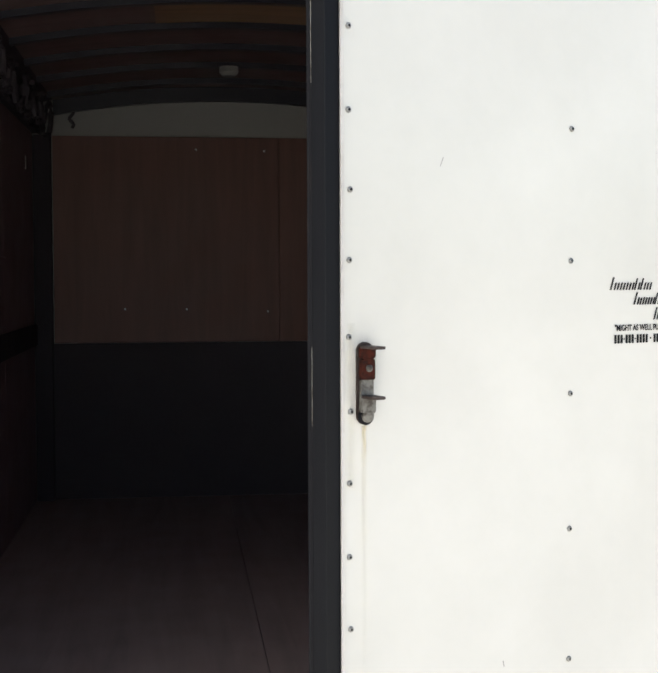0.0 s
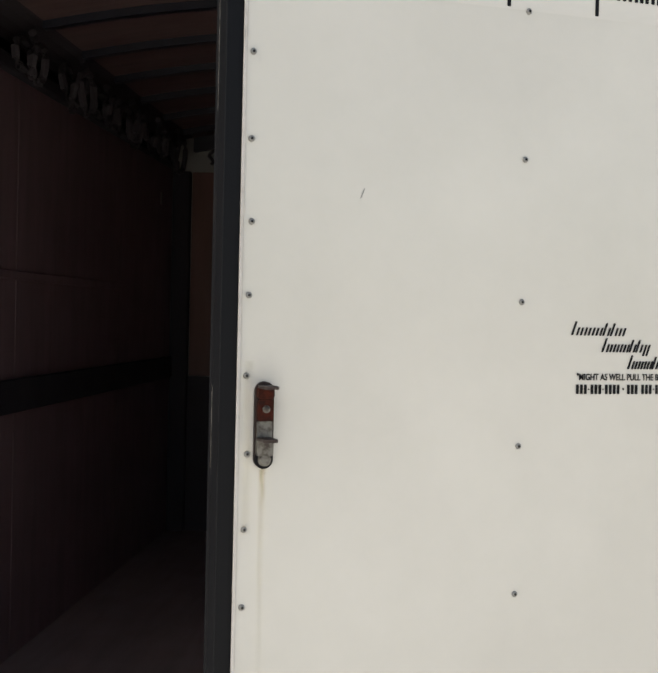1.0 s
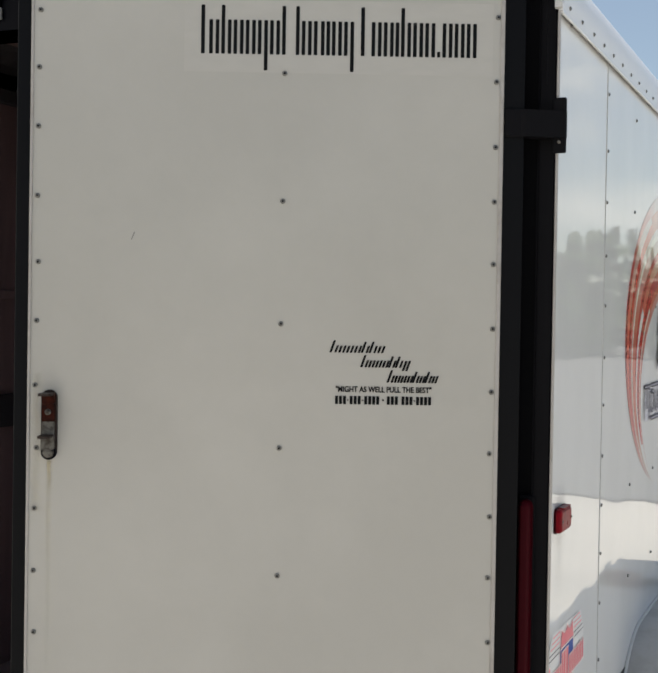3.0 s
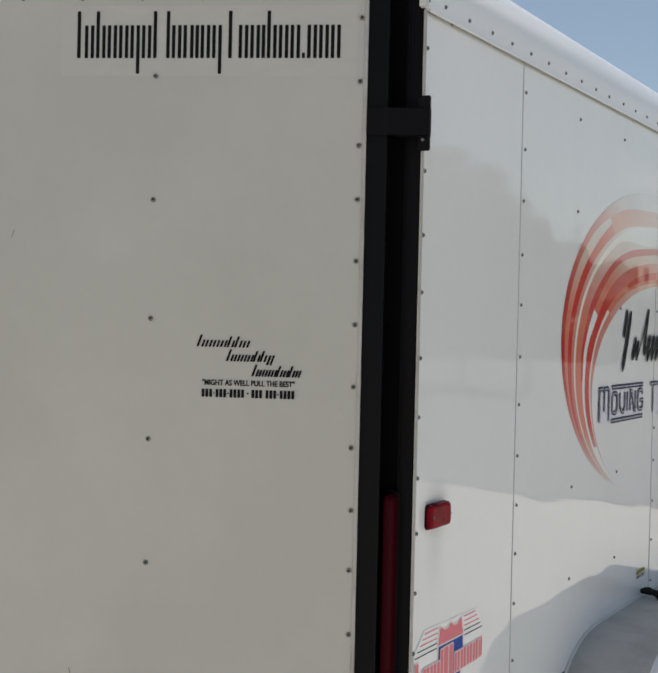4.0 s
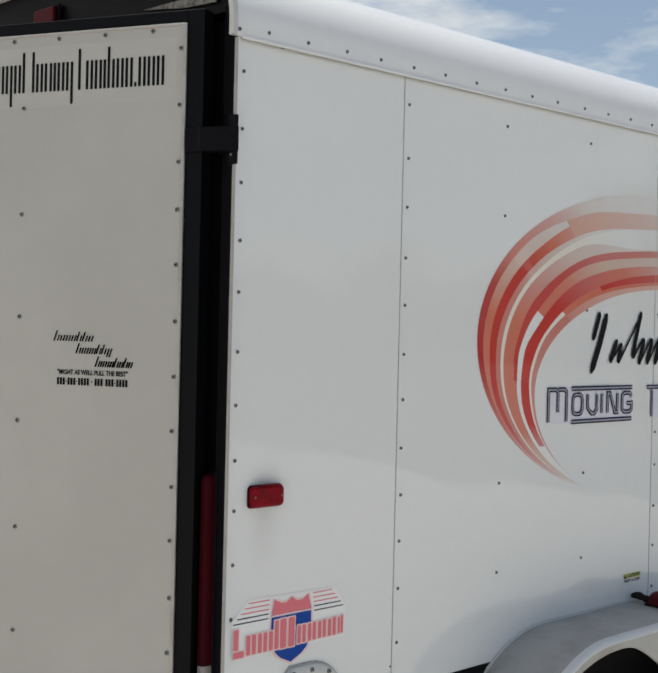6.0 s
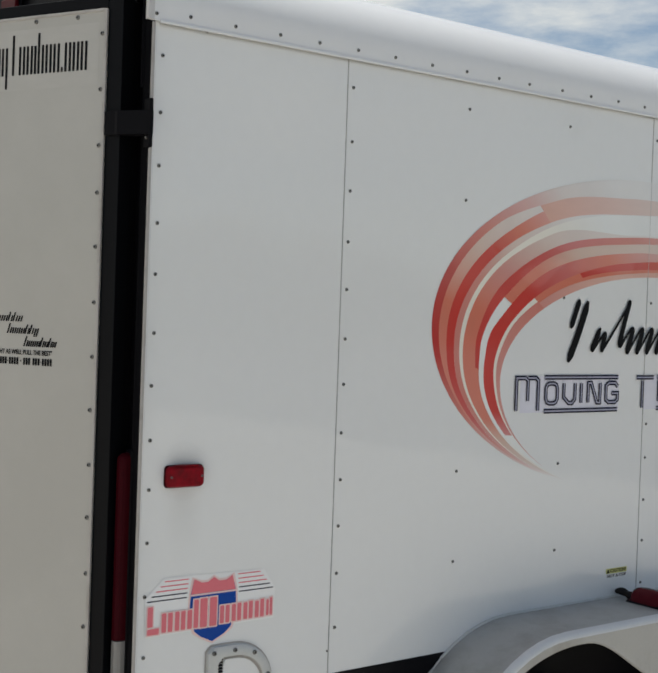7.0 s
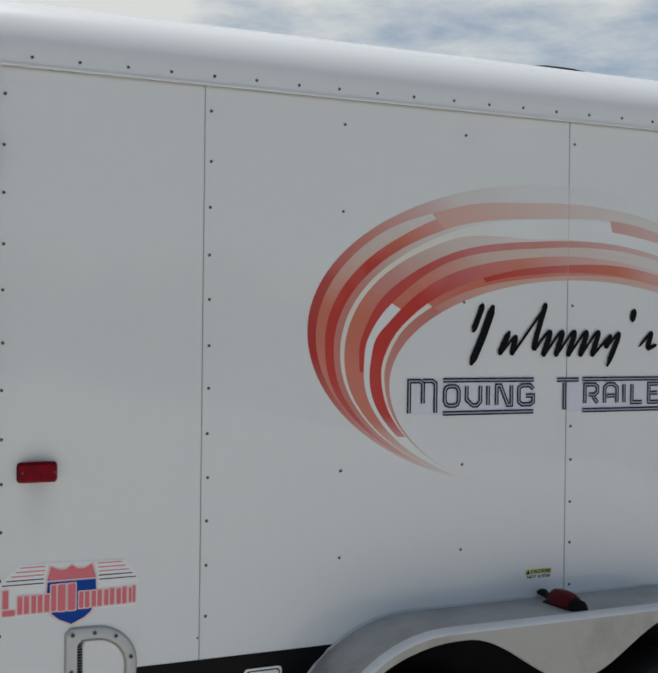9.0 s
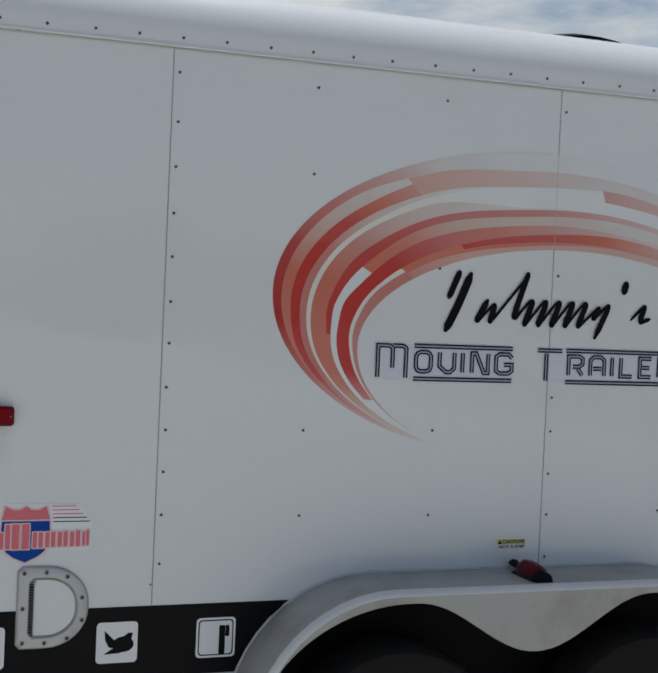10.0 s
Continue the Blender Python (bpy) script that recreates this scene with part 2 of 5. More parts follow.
M_CAST = material("cast_aluminium_paint", (0.60, 0.60, 0.575), 0.42, vary=0.1, grain=(12, 90), stain=((0.4, 0.38, 0.33), 0.55, 0.9, 9))
M_DULL = material("dull_black_steel", (0.034, 0.031, 0.036), 0.7, vary=0.3, grain=(8, 90), spec=0.1)
M_EDGE = material("dull_edge_strip", (0.43, 0.405, 0.385), 0.5, metal=0.2, vary=0.15, grain=(10, 120), stain=((0.24, 0.21, 0.18), 0.5, 0.85, 9))
M_JOINT = material("dark_joint_sealant", (0.50, 0.495, 0.49), 0.8, vary=0.4, grain=(14, 90))
M_VOID = material("dark_gap", (0.011, 0.010, 0.012), 0.95, spec=0.1)
M_PRINT = printed("printed_film", M_SKIN)
M_BACKING = printed("pale_backing_film", M_DOOR)
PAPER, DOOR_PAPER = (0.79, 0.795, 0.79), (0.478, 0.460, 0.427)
LILAC = (0.745, 0.738, 0.815)
DEEP, DARK, SALMON, PALE, ROSE = (0.58, 0.062, 0.052), (0.50, 0.050, 0.044), (0.67, 0.205, 0.14), (0.70, 0.35, 0.26), (0.63, 0.235, 0.195)
CREAM, TAN, WHITE = (0.84, 0.79, 0.70), (0.67, 0.49, 0.41), (0.83, 0.835, 0.82)
F_RUST = film("rust_run", (0.50, 0.39, 0.14), 0.5)
# grime round fittings, and the shadow line painted below the roof flange
F_GRIME_SHADE = film("grime", (0.11, 0.10, 0.085), 0.6)


# ---------------------------------------------------------------- mesh helpers
def part(name, bm, mat, parent=None, label="", smooth=False):
    me = bpy.data.meshes.new(name)
    bmesh.ops.recalc_face_normals(bm, faces=bm.faces[:])
    bm.to_mesh(me)
    bm.free()
    me.materials.append(mat)
    if smooth:
        for p in me.polygons:
            p.use_smooth = True
        me.set_sharp_from_angle(angle=radians(35))
    ob = new(name, me)
    if parent:
        ob.parent = parent
    if label:
        ob["label"] = label
    return ob


def thing(name, label, category, at=(0, 0, 0), group=""):
    return tagged(place(new(name), at), label, category, group)


def place(ob, at):
    ob.location = at
    return ob


def box(bm, lo, hi, bevel=0.0, seg=1, m=None):
    geom = bmesh.ops.create_cube(bm, size=1.0)["verts"]
    for v in geom:
        v.co = Vector([lo[k] + (v.co[k] + 0.5) * (hi[k] - lo[k]) for k in range(3)])
    if bevel:
        edges = list({e for v in geom for e in v.link_edges})
        geom = [v for v in bmesh.ops.bevel(bm, geom=edges, offset=bevel, segments=seg, affect="EDGES", profile=0.5)["verts"]]
    if m:
        bmesh.ops.transform(bm, matrix=m, verts=[v for v in geom if v.is_valid])
    return bm


def boxes(*items, bevel=0.0, seg=1):
    bm = bmesh.new()
    for lo, hi in items:
        box(bm, lo, hi, bevel, seg)
    return bm


def pieces(name, items, mat, parent, label="", bevel=0.0):
    """One part for each box."""
    return [part(name, boxes(it, bevel=bevel), mat, parent, label) for it in items]


def prism(bm, outline, to3d, depth):
    """An outline of (a, b) pairs, set out by to3d(a, b, c) from c = 0 to c = depth."""
    low = [bm.verts.new(to3d(a, b, 0.0)) for a, b in outline]
    top = [bm.verts.new(to3d(a, b, depth)) for a, b in outline]
    bm.faces.new(top)
    bm.faces.new(low[::-1])
    for i in range(len(low)):
        j = (i + 1) % len(low)
        bm.faces.new((low[i], low[j], top[j], top[i]))
    return bm


def sheet(bm, outline, to3d, c):
    bm.faces.new([bm.verts.new(to3d(a, b, c)) for a, b in outline])
    return bm


def rounded(a0, b0, a1, b1, r, n=5):
    pts = []
    for cx, cy, start in ((a1 - r, b1 - r, 0), (a0 + r, b1 - r, 90), (a0 + r, b0 + r, 180), (a1 - r, b0 + r, 270)):
        for k in range(n + 1):
            t = radians(start + 90 * k / n)
            pts.append((cx + r * math.cos(t), cy + r * math.sin(t)))
    return pts


def sweep(bm, path, ring, closed=False):
    """A tube: ring(k) gives the list of points of cross-section k."""
    rows = [[bm.verts.new(p) for p in ring(k)] for k in range(path)]
    n = len(rows[0])
    for a, b in zip(rows, rows[1:]):
        for i in range(n):
            j = (i + 1) % n
            bm.faces.new((a[i], a[j], b[j], b[i]))
    if not closed:
        bm.faces.new(rows[0][::-1])
        bm.faces.new(rows[-1])
    return bm


def tube(bm, points, radius, n=8):
    pts = [Vector(p) for p in points]

    def ring(k):
        way = (pts[min(k + 1, len(pts) - 1)] - pts[max(k - 1, 0)]).normalized()
        side = way.orthogonal().normalized()
        up = way.cross(side)
        r = radius[k] if isinstance(radius, (list, tuple)) else radius
        return [pts[k] + r * (math.cos(6.2832 * i / n) * side + math.sin(6.2832 * i / n) * up) for i in range(n)]
    return sweep(bm, len(pts), ring)


def disc(bm, centre, normal, radius, height, n=12, dome=0.0):
    """A round head standing on a face."""
    z = Vector(normal).normalized()
    x = z.orthogonal().normalized()
    y = z.cross(x)
    c = Vector(centre)
    rows = [(radius, 0.0), (radius, height * 0.6), (radius * 0.72, height)]
    rings = [[bm.verts.new(c + z * h + r * (x * math.cos(6.2832 * i / n) + y * math.sin(6.2832 * i / n))) for i in range(n)] for r, h in rows]
    for a, b in zip(rings, rings[1:]):
        for i in range(n):
            bm.faces.new((a[i], a[(i + 1) % n], b[(i + 1) % n], b[i]))
    top = bm.verts.new(c + z * (height + dome))
    for i in range(n):
        bm.faces.new((rings[-1][i], rings[-1][(i + 1) % n], top))
    return bm


# one screw head with a square socket, shared by all
bm = bmesh.new()
RINGS = ((0.0045, 0.0), (0.0045, 0.0016), (0.0034, 0.0031), (0.0019, 0.0034), (0.0017, 0.0018))
loops = [[bm.verts.new((x, r * math.cos(6.2832 * i / 10), r * math.sin(6.2832 * i / 10))) for i in range(10)] for r, x in RINGS]
for ra, rb in zip(loops, loops[1:]):
    for i in range(10):
        bm.faces.new((ra[i], ra[(i + 1) % 10], rb[(i + 1) % 10], rb[i])).material_index = 1 if ra is loops[3] else 0
bm.faces.new(loops[-1]).material_index = 1
SCREW = bpy.data.meshes.new("screw")
bm.to_mesh(SCREW)
bm.free()
SCREW.materials.append(M_SCREW)
SCREW.materials.append(M_VOID)


def screw(parent, at, turn=0.0):
    ob = new("screw", SCREW)
    ob.parent = parent
    ob.location = at
    ob.rotation_euler = (0, 0, turn)
    return ob


GROUND = -0.10        # top of the lot
ROOF_X = -1.90        # outer face of the far side wall
LENGTH = 3.50         # rear frame to front wall
FLOOR = 0.50
SIDE_LOW, SIDE_HIGH = 0.45, 2.24

# ---------------------------------------------------------------- ground
bm = bmesh.new()
N, R = 60, 900.0
rings = []
for k in range(26):
    r = 0.0 if k == 0 else 2.0 * (R / 2.0) ** ((k - 1) / 24)
    ring = [bm.verts.new((r * math.cos(6.2832 * i / N), 1.5 + r * math.sin(6.2832 * i / N),
                          GROUND + (0.02 * noise.noise((r * math.cos(6.2832 * i / N) * 0.3, r * math.sin(6.2832 * i / N) * 0.3, 0)) if 6 < r < 200 else 0)))
            for i in range(N if k else 1)]
    rings.append(ring)
for i in range(N):
    bm.faces.new((rings[0][0], rings[1][i], rings[1][(i + 1) % N]))
for a, b in zip(rings[1:], rings[2:]):
    for i in range(N):
        bm.faces.new((a[i], b[i], b[(i + 1) % N], a[(i + 1) % N]))
ground = tagged(part("ground", bm, M_GROUND), "pale dry gravel lot round the trailer", "ground", kind="structure")

bm = bmesh.new()
box(bm, (-60.0, 9.3, GROUND - 0.05), (90.0, 96.0, GROUND + 0.026), 0.004)
tagged(part("road", bm, M_ASPHALT), "grey asphalt road beyond the gravel lot", "road", kind="structure")

# ---------------------------------------------------------------- the trailer
trailer = thing("cargo_trailer", "white enclosed cargo trailer with black rear frame and open rear doors", "trailer", (0, 0, 0))

# side wall: lining, sheets, end strip
GATE0, GATE1, GATE_LOW, GATE_HIGH = 2.735, 3.400, 0.590, 2.175      # side door opening
pieces("side_wall", (((-0.045, 0.045, SIDE_LOW), (-0.006, GATE0, SIDE_HIGH)), ((-0.045, GATE1, SIDE_LOW), (-0.006, LENGTH, SIDE_HIGH)),
                     ((-0.045, GATE0, SIDE_LOW), (-0.006, GATE1, GATE_LOW)), ((-0.045, GATE0, GATE_HIGH), (-0.006, GATE1, SIDE_HIGH))), M_PLY, trailer, "plywood-lined side wall")
SHEETS = ((0.0015, 0.55245, SIDE_LOW, SIDE_HIGH), (0.55400, 1.76665, SIDE_LOW, SIDE_HIGH), (1.76820, GATE0, SIDE_LOW, SIDE_HIGH), (GATE1, LENGTH, SIDE_LOW, SIDE_HIGH),
          (GATE0, GATE1, SIDE_LOW, GATE_LOW), (GATE0, GATE1, GATE_HIGH, SIDE_HIGH))
sheets = [part("side_panel", boxes(((-0.0055, a, lo), (0.0, b, hi)), bevel=0.0012), M_SKIN, trailer, "glossy white sheet-metal side panel") for a, b, lo, hi in SHEETS]
part("seam_filler", boxes(((-0.0058, 0.01, SIDE_LOW), (-0.0045, GATE0 - 0.01, SIDE_HIGH))), M_VOID, trailer)
for y in (0.5532, 1.7674):
    part("seam_bead", boxes(((-0.004, y - 0.0006, 0.658), (0.0016, y + 0.0006, SIDE_HIGH - 0.02)), bevel=0.0002), M_JOINT, trailer, "dark joint between side panels")
part("edge_strip", boxes(((-0.0052, -0.002, SIDE_LOW), (0.0022, 0.006, 2.195)), bevel=0.0012), M_SKIN, trailer, "thin white edge strip")
# greyer than the strip beside it: the rear face's shade as colour
part("edge_flange", boxes(((0.0060, -0.010, SIDE_LOW), (0.0112, -0.0025, 2.195)), bevel=0.0012), M_EDGE, trailer, "flange along the rear edge, with the shade of its rear face in its colour")


part("trim_lip", boxes(((-0.0106, -0.0245, 2.05), (-0.0096, -0.0200, 2.262)), bevel=0.0003), M_BLACK, trailer, "thin dark strip hanging on the rear post")


def column(sheet_ob, y, heights):
    for z in heights:
        screw(sheet_ob, (0.0, y + random.uniform(-0.0015, 0.0015), z + random.uniform(-0.001, 0.001)))


column(sheets[0], 0.022, [2.125, 1.999, 1.880, 1.752, 1.637, 1.505, 1.386, 1.264, 1.151, 1.031, 0.910, 0.772, 0.655])
column(sheets[1], 0.571, [2.131, 1.995, 1.872, 1.744, 1.626, 1.501, 1.386, 1.264, 1.146, 1.028, 0.909, 0.771])
column(sheets[1], 0.540 + 0.435, [2.130, 1.884, 1.146, 0.900])
column(sheets[1], 1.382, [2.132, 1.634, 1.149, 0.895])
column(sheets[2], 1.786, [2.137, 1.632, 1.255, 1.149, 1.018, 0.889, 0.757])
column(sheets[2], 2.193, [2.133, 1.887, 1.146, 0.895])
column(sheets[2], 2.600, [2.133, 1.887, 1.146, 0.895])
screw(sheets[0], (0.0, 0.137, 2.199))
screw(sheets[0], (0.0, 0.548, 0.715)).scale = (0.6, 0.6, 0.6)

# roof edge: a rounded cove over a flat flange
COVE_R, COVE_Z = 0.158, 2.243
RISE = 0.0055         # the roof edge climbs a little towards the front


def cove_profile(grow=0.0):
    pts = [(0.008 + grow, 2.1985), (0.008 + grow, 2.228)]
    for k in range(13):
        t = radians(90 * k / 12)
        pts.append((-COVE_R + (COVE_R + 0.008 + grow) * math.cos(t), COVE_Z - 0.006 + (COVE_R - 0.002 + grow) * math.sin(t)))
    return pts


def shell(bm, profile, y0, y1, thick, steps=1):
    """A bent sheet along y with thickness towards its inner side."""
    c = Vector((-COVE_R, 2.2))
    inner = [Vector(p) + (c - Vector(p)).normalized() * thick for p in profile]
    ring = [tuple(p) for p in profile] + [tuple(p) for p in reversed(inner)]
    return sweep(bm, steps + 1, lambda k: [(x, y0 + (y1 - y0) * k / steps, z + RISE * (y0 + (y1 - y0) * k / steps)) for x, z in ring])


cove = part("roof_cove", shell(bmesh.new(), cove_profile(), 0.004, LENGTH, 0.004, 8), M_COVE, trailer, "rounded white roof edge trim", smooth=True)
bm = bmesh.new()
sweep(bm, 2, lambda k: [(x, 0.008 + (LENGTH - 0.008) * k, z + RISE * LENGTH * k) for x, z in ((0.0085, 2.1945), (0.0120, 2.1945), (0.0128, 2.198), (0.0120, 2.2015), (0.0085, 2.2015))])
part("drip_lip", bm, M_COVE, cove, smooth=True)
part("end_bead", shell(bmesh.new(), cove_profile(0.009), -0.024, -0.010, 0.014), M_BEAD, trailer, "rounded bead at the roof edge end", smooth=True)
part("cove_end_trim", shell(bmesh.new(), cove_profile(0.004), -0.009, 0.006, 0.012), M_COVE, trailer, "white end moulding of the roof edge", smooth=True)
for y in [0.0875, 0.209, 0.3365, 0.4545, 0.576, 0.699, 0.827, 0.9525, 1.075, 1.1965, 1.334, 1.459, 1.5835, 1.708, 1.835, 1.966, 2.092] + [2.092 + 0.1247 * k for k in range(1, 12)]:
    screw(cove, (0.008, y, 2.2200 + 0.0067 * y + random.uniform(-0.001, 0.001)))
screw(cove, (0.012, -0.002, 2.213))


# roof skin, arched across, with bows and lining under it
def roof_z(x, rise=0.072, base=COVE_Z + COVE_R - 0.008):
    f = (x + 0.158) / (ROOF_X + 0.316)
    return base + rise * 4 * f * (1 - f)


bm = bmesh.new()
XS = [-0.150 + (ROOF_X + 0.300) * k / 16 for k in range(17)]
sweep(bm, 2, lambda k: [(x, LENGTH * k, roof_z(x)) for x in XS] + [(x, LENGTH * k, roof_z(x) - 0.004) for x in reversed(XS)])
part("roof_skin", bm, M_COVE, trailer, "arched white metal roof", smooth=True)
bm = bmesh.new()
sweep(bm, 2, lambda k: [(x, 0.05 + (LENGTH - 0.1) * k, roof_z(x) - 0.010) for x in XS] + [(x, 0.05 + (LENGTH - 0.1) * k, roof_z(x) - 0.018) for x in reversed(XS)])
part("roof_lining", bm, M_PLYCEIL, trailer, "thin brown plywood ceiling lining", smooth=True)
bm = bmesh.new()
sweep(bm, 2, lambda k: [(x, 1.585 + 0.36 * k, roof_z(x) - 0.019) for x in XS[2:12]] + [(x, 1.585 + 0.36 * k, roof_z(x) - 0.024) for x in reversed(XS[2:12])])
part("ceiling_patch", bm, M_PLYWARM, trailer, "paler brown plywood board between two roof bows", smooth=True)
for k in range(8):
    y = 0.33 + 0.4064 * k
    bm = bmesh.new()
    sweep(bm, 17, lambda i, y=y: [(XS[i], y, roof_z(XS[i]) - 0.019), (XS[i], y + 0.035, roof_z(XS[i]) - 0.019),
                                  (XS[i], y + 0.035, roof_z(XS[i]) - 0.042), (XS[i], y, roof_z(XS[i]) - 0.042)])
    part("roof_bow", bm, M_BOW, trailer, "black arched steel roof bow")
bm = bmesh.new()
sweep(bm, 17, lambda i: [(XS[i], LENGTH - 0.06, roof_z(XS[i]) - 0.019), (XS[i], LENGTH - 0.024, roof_z(XS[i]) - 0.019),
                         (XS[i], LENGTH - 0.024, roof_z(XS[i]) - 0.085), (XS[i], LENGTH - 0.06, roof_z(XS[i]) - 0.085)])
part("front_header", bm, M_BOW, trailer, "dark arched front roof header")
# the other side: cove, wall, sheet
bm = bmesh.new()
sweep(bm, 2, lambda k: [(ROOF_X - x, LENGTH * k, z) for x, z in cove_profile()] + [(ROOF_X - x + (0.006 if x > -0.1 else 0), LENGTH * k, z - 0.006) for x, z in reversed(cove_profile())])
part("roof_cove", bm, M_COVE, trailer, smooth=True)
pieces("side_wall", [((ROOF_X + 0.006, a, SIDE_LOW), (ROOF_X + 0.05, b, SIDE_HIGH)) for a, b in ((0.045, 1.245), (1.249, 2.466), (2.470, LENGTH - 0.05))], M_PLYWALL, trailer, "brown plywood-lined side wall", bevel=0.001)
part("side_panel", boxes(((ROOF_X, 0.0, SIDE_LOW), (ROOF_X + 0.005, LENGTH, SIDE_HIGH))), M_SKIN, trailer)
# front wall: outer skin, white panel up under the roof, plywood, dark lower lining
bm = bmesh.new()
def end_outline(inset, low):
    """The box's cross-section: arched top, rounded shoulders, straight sides."""
    arc = [(-COVE_R + (COVE_R - inset) * math.cos(radians(90 * k / 8)), COVE_Z + (COVE_R - inset) * math.sin(radians(90 * k / 8))) for k in range(9)]
    mid = [(x, roof_z(x) - inset) for x in XS[1:-1]]
    return [(-inset, low)] + arc + mid + [(ROOF_X - x, z) for x, z in reversed(arc)] + [(ROOF_X + inset, low)]


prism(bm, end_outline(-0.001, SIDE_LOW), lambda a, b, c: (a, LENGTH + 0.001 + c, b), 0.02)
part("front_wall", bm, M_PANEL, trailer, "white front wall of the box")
bm = bmesh.new()
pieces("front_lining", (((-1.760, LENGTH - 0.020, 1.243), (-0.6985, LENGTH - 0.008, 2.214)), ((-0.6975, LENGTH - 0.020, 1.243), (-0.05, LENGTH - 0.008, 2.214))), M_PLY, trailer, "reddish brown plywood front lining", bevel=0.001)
part("lower_front_lining", boxes(((-1.80, LENGTH - 0.016, FLOOR), (-0.05, LENGTH - 0.006, 1.24))), M_CLOTH, trailer, "dark lower lining of the front wall")
part("corner_post", boxes(((-1.848, LENGTH - 0.055, FLOOR), (-1.765, LENGTH - 0.006, 2.215)), bevel=0.004), M_DULL, trailer, "black inner corner post")
pieces("floor_deck", (((ROOF_X + 0.05, 0.02, FLOOR - 0.02), (-0.95, LENGTH - 0.01, FLOOR)), ((-0.947, 0.02, FLOOR - 0.02), (-0.046, LENGTH - 0.01, FLOOR))), M_FLOOR, trailer, "worn plywood floor board")
part("tie_rail", boxes(((ROOF_X + 0.05, 0.06, 1.235), (ROOF_X + 0.066, LENGTH - 0.06, 1.335)), bevel=0.003), M_DULL, trailer, "black tie rail along the inner wall")
part("wall_strip", boxes(((ROOF_X + 0.05, 0.06, 1.628), (ROOF_X + 0.058, 2.46, 1.656)), bevel=0.002), M_PLYWALL, trailer, "thin wooden strip on the inner wall")
part("wall_tag", boxes(((ROOF_X + 0.05, 3.195, 2.035), (ROOF_X + 0.054, 3.215, 2.090))), M_PANEL, trailer, "small white tag")
LINING_SCREW = SCREW.copy()
LINING_SCREW.materials[0] = M_WHITE
for x, z in ((-1.092, 2.156), (-0.768, 2.151), (-0.754, 1.387), (-1.141, 1.399), (-1.432, 1.401)):
    ob = screw(trailer, (x, LENGTH - 0.020, z), radians(-90))
    ob.name = "lining_screw"
    ob.data = LINING_SCREW
bm = bmesh.new()
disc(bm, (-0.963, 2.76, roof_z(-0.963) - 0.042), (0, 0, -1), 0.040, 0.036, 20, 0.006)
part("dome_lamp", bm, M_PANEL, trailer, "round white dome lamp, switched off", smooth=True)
bm = bmesh.new()
tube(bm, [(-1.668 + 0.012 * math.sin(k * 1.3), LENGTH - 0.03 - 0.004 * k, 2.345 - 0.016 * k + (0.0 if k < 4 else 0.002 * k)) for k in range(8)], 0.008)
part("cable", bm, M_CLOTH, trailer, "black cable hanging at the front wall")


def strap_bundle(y, size):
    """A knotted bundle of webbing hung in the corner under the roof."""
    bm = bmesh.new()
    a = random.uniform(0, 3)
    tube(bm, [(-1.79 + 0.0012 * t + size * 0.4 * math.cos(a + t * 0.27), y + size * (0.7 + 0.3 * math.sin(t * 0.17)) * math.sin(t * 0.62), 2.285 + size * 0.8 * math.cos(t * 0.62) - 0.002 * t) for t in range(32)], 0.013, 6)
    ob = part("webbing_strap", bm, M_CLOTH, None, smooth=True)
    return tagged(ob, "black webbing strap bundled under the trailer roof", "strap", "straps under the roof")


for k in range(7):
    strap_bundle(0.75 + 0.40 * k + random.uniform(-0.05, 0.05), random.uniform(0.055, 0.085))
for sgn in (0, 1):
    bm = bmesh.new()
    arc = [(-COVE_R + (COVE_R - 0.012) * math.cos(radians(90 * k / 8)), COVE_Z + (COVE_R - 0.012) * math.sin(radians(90 * k / 8))) for k in range(9)] + [(-0.20, roof_z(-0.2) - 0.012)]
    arc = [(-0.046, SIDE_HIGH)] + [(min(x, -0.040), z) for x, z in arc[1:]]
    arc = [(ROOF_X - x, z) for x, z in arc] if sgn else arc
    sweep(bm, 2, lambda k: [(x, 0.06 + (LENGTH - 0.07) * k, z) for x, z in arc] + [(x, 0.06 + (LENGTH - 0.07) * k, z - 0.006) for x, z in reversed(arc)])
    part("shoulder_lining", bm, M_CLOTH, trailer, "dark lining under the roof shoulder")
part("corner_rail", boxes(((-1.85, 0.06, 2.22), (-1.815, LENGTH - 0.06, 2.262)), bevel=0.004), M_DULL, trailer, "black steel rail under the roof")

# under the box
part("side_rail", boxes(((-0.06, 0.02, 0.36), (-0.006, LENGTH, SIDE_LOW)), bevel=0.004), M_BLACK, trailer, "black steel frame rail")
part("side_rail", boxes(((ROOF_X + 0.006, 0.02, 0.36), (ROOF_X + 0.06, LENGTH, SIDE_LOW)), bevel=0.004), M_BLACK, trailer)
part("bottom_trim", boxes(((-0.004, 0.004, 0.444), (0.003, LENGTH, 0.4545)), bevel=0.001), M_ALU, trailer)
part("underside", boxes(((ROOF_X + 0.06, 0.03, 0.40), (-0.061, LENGTH, 0.47))), M_VOID, trailer)
part("black_band", boxes(((0.0003, 0.012, 0.4565), (0.0012, LENGTH - 0.01, 0.656))), M_STRIPE, trailer, "black vinyl band along the lower side")

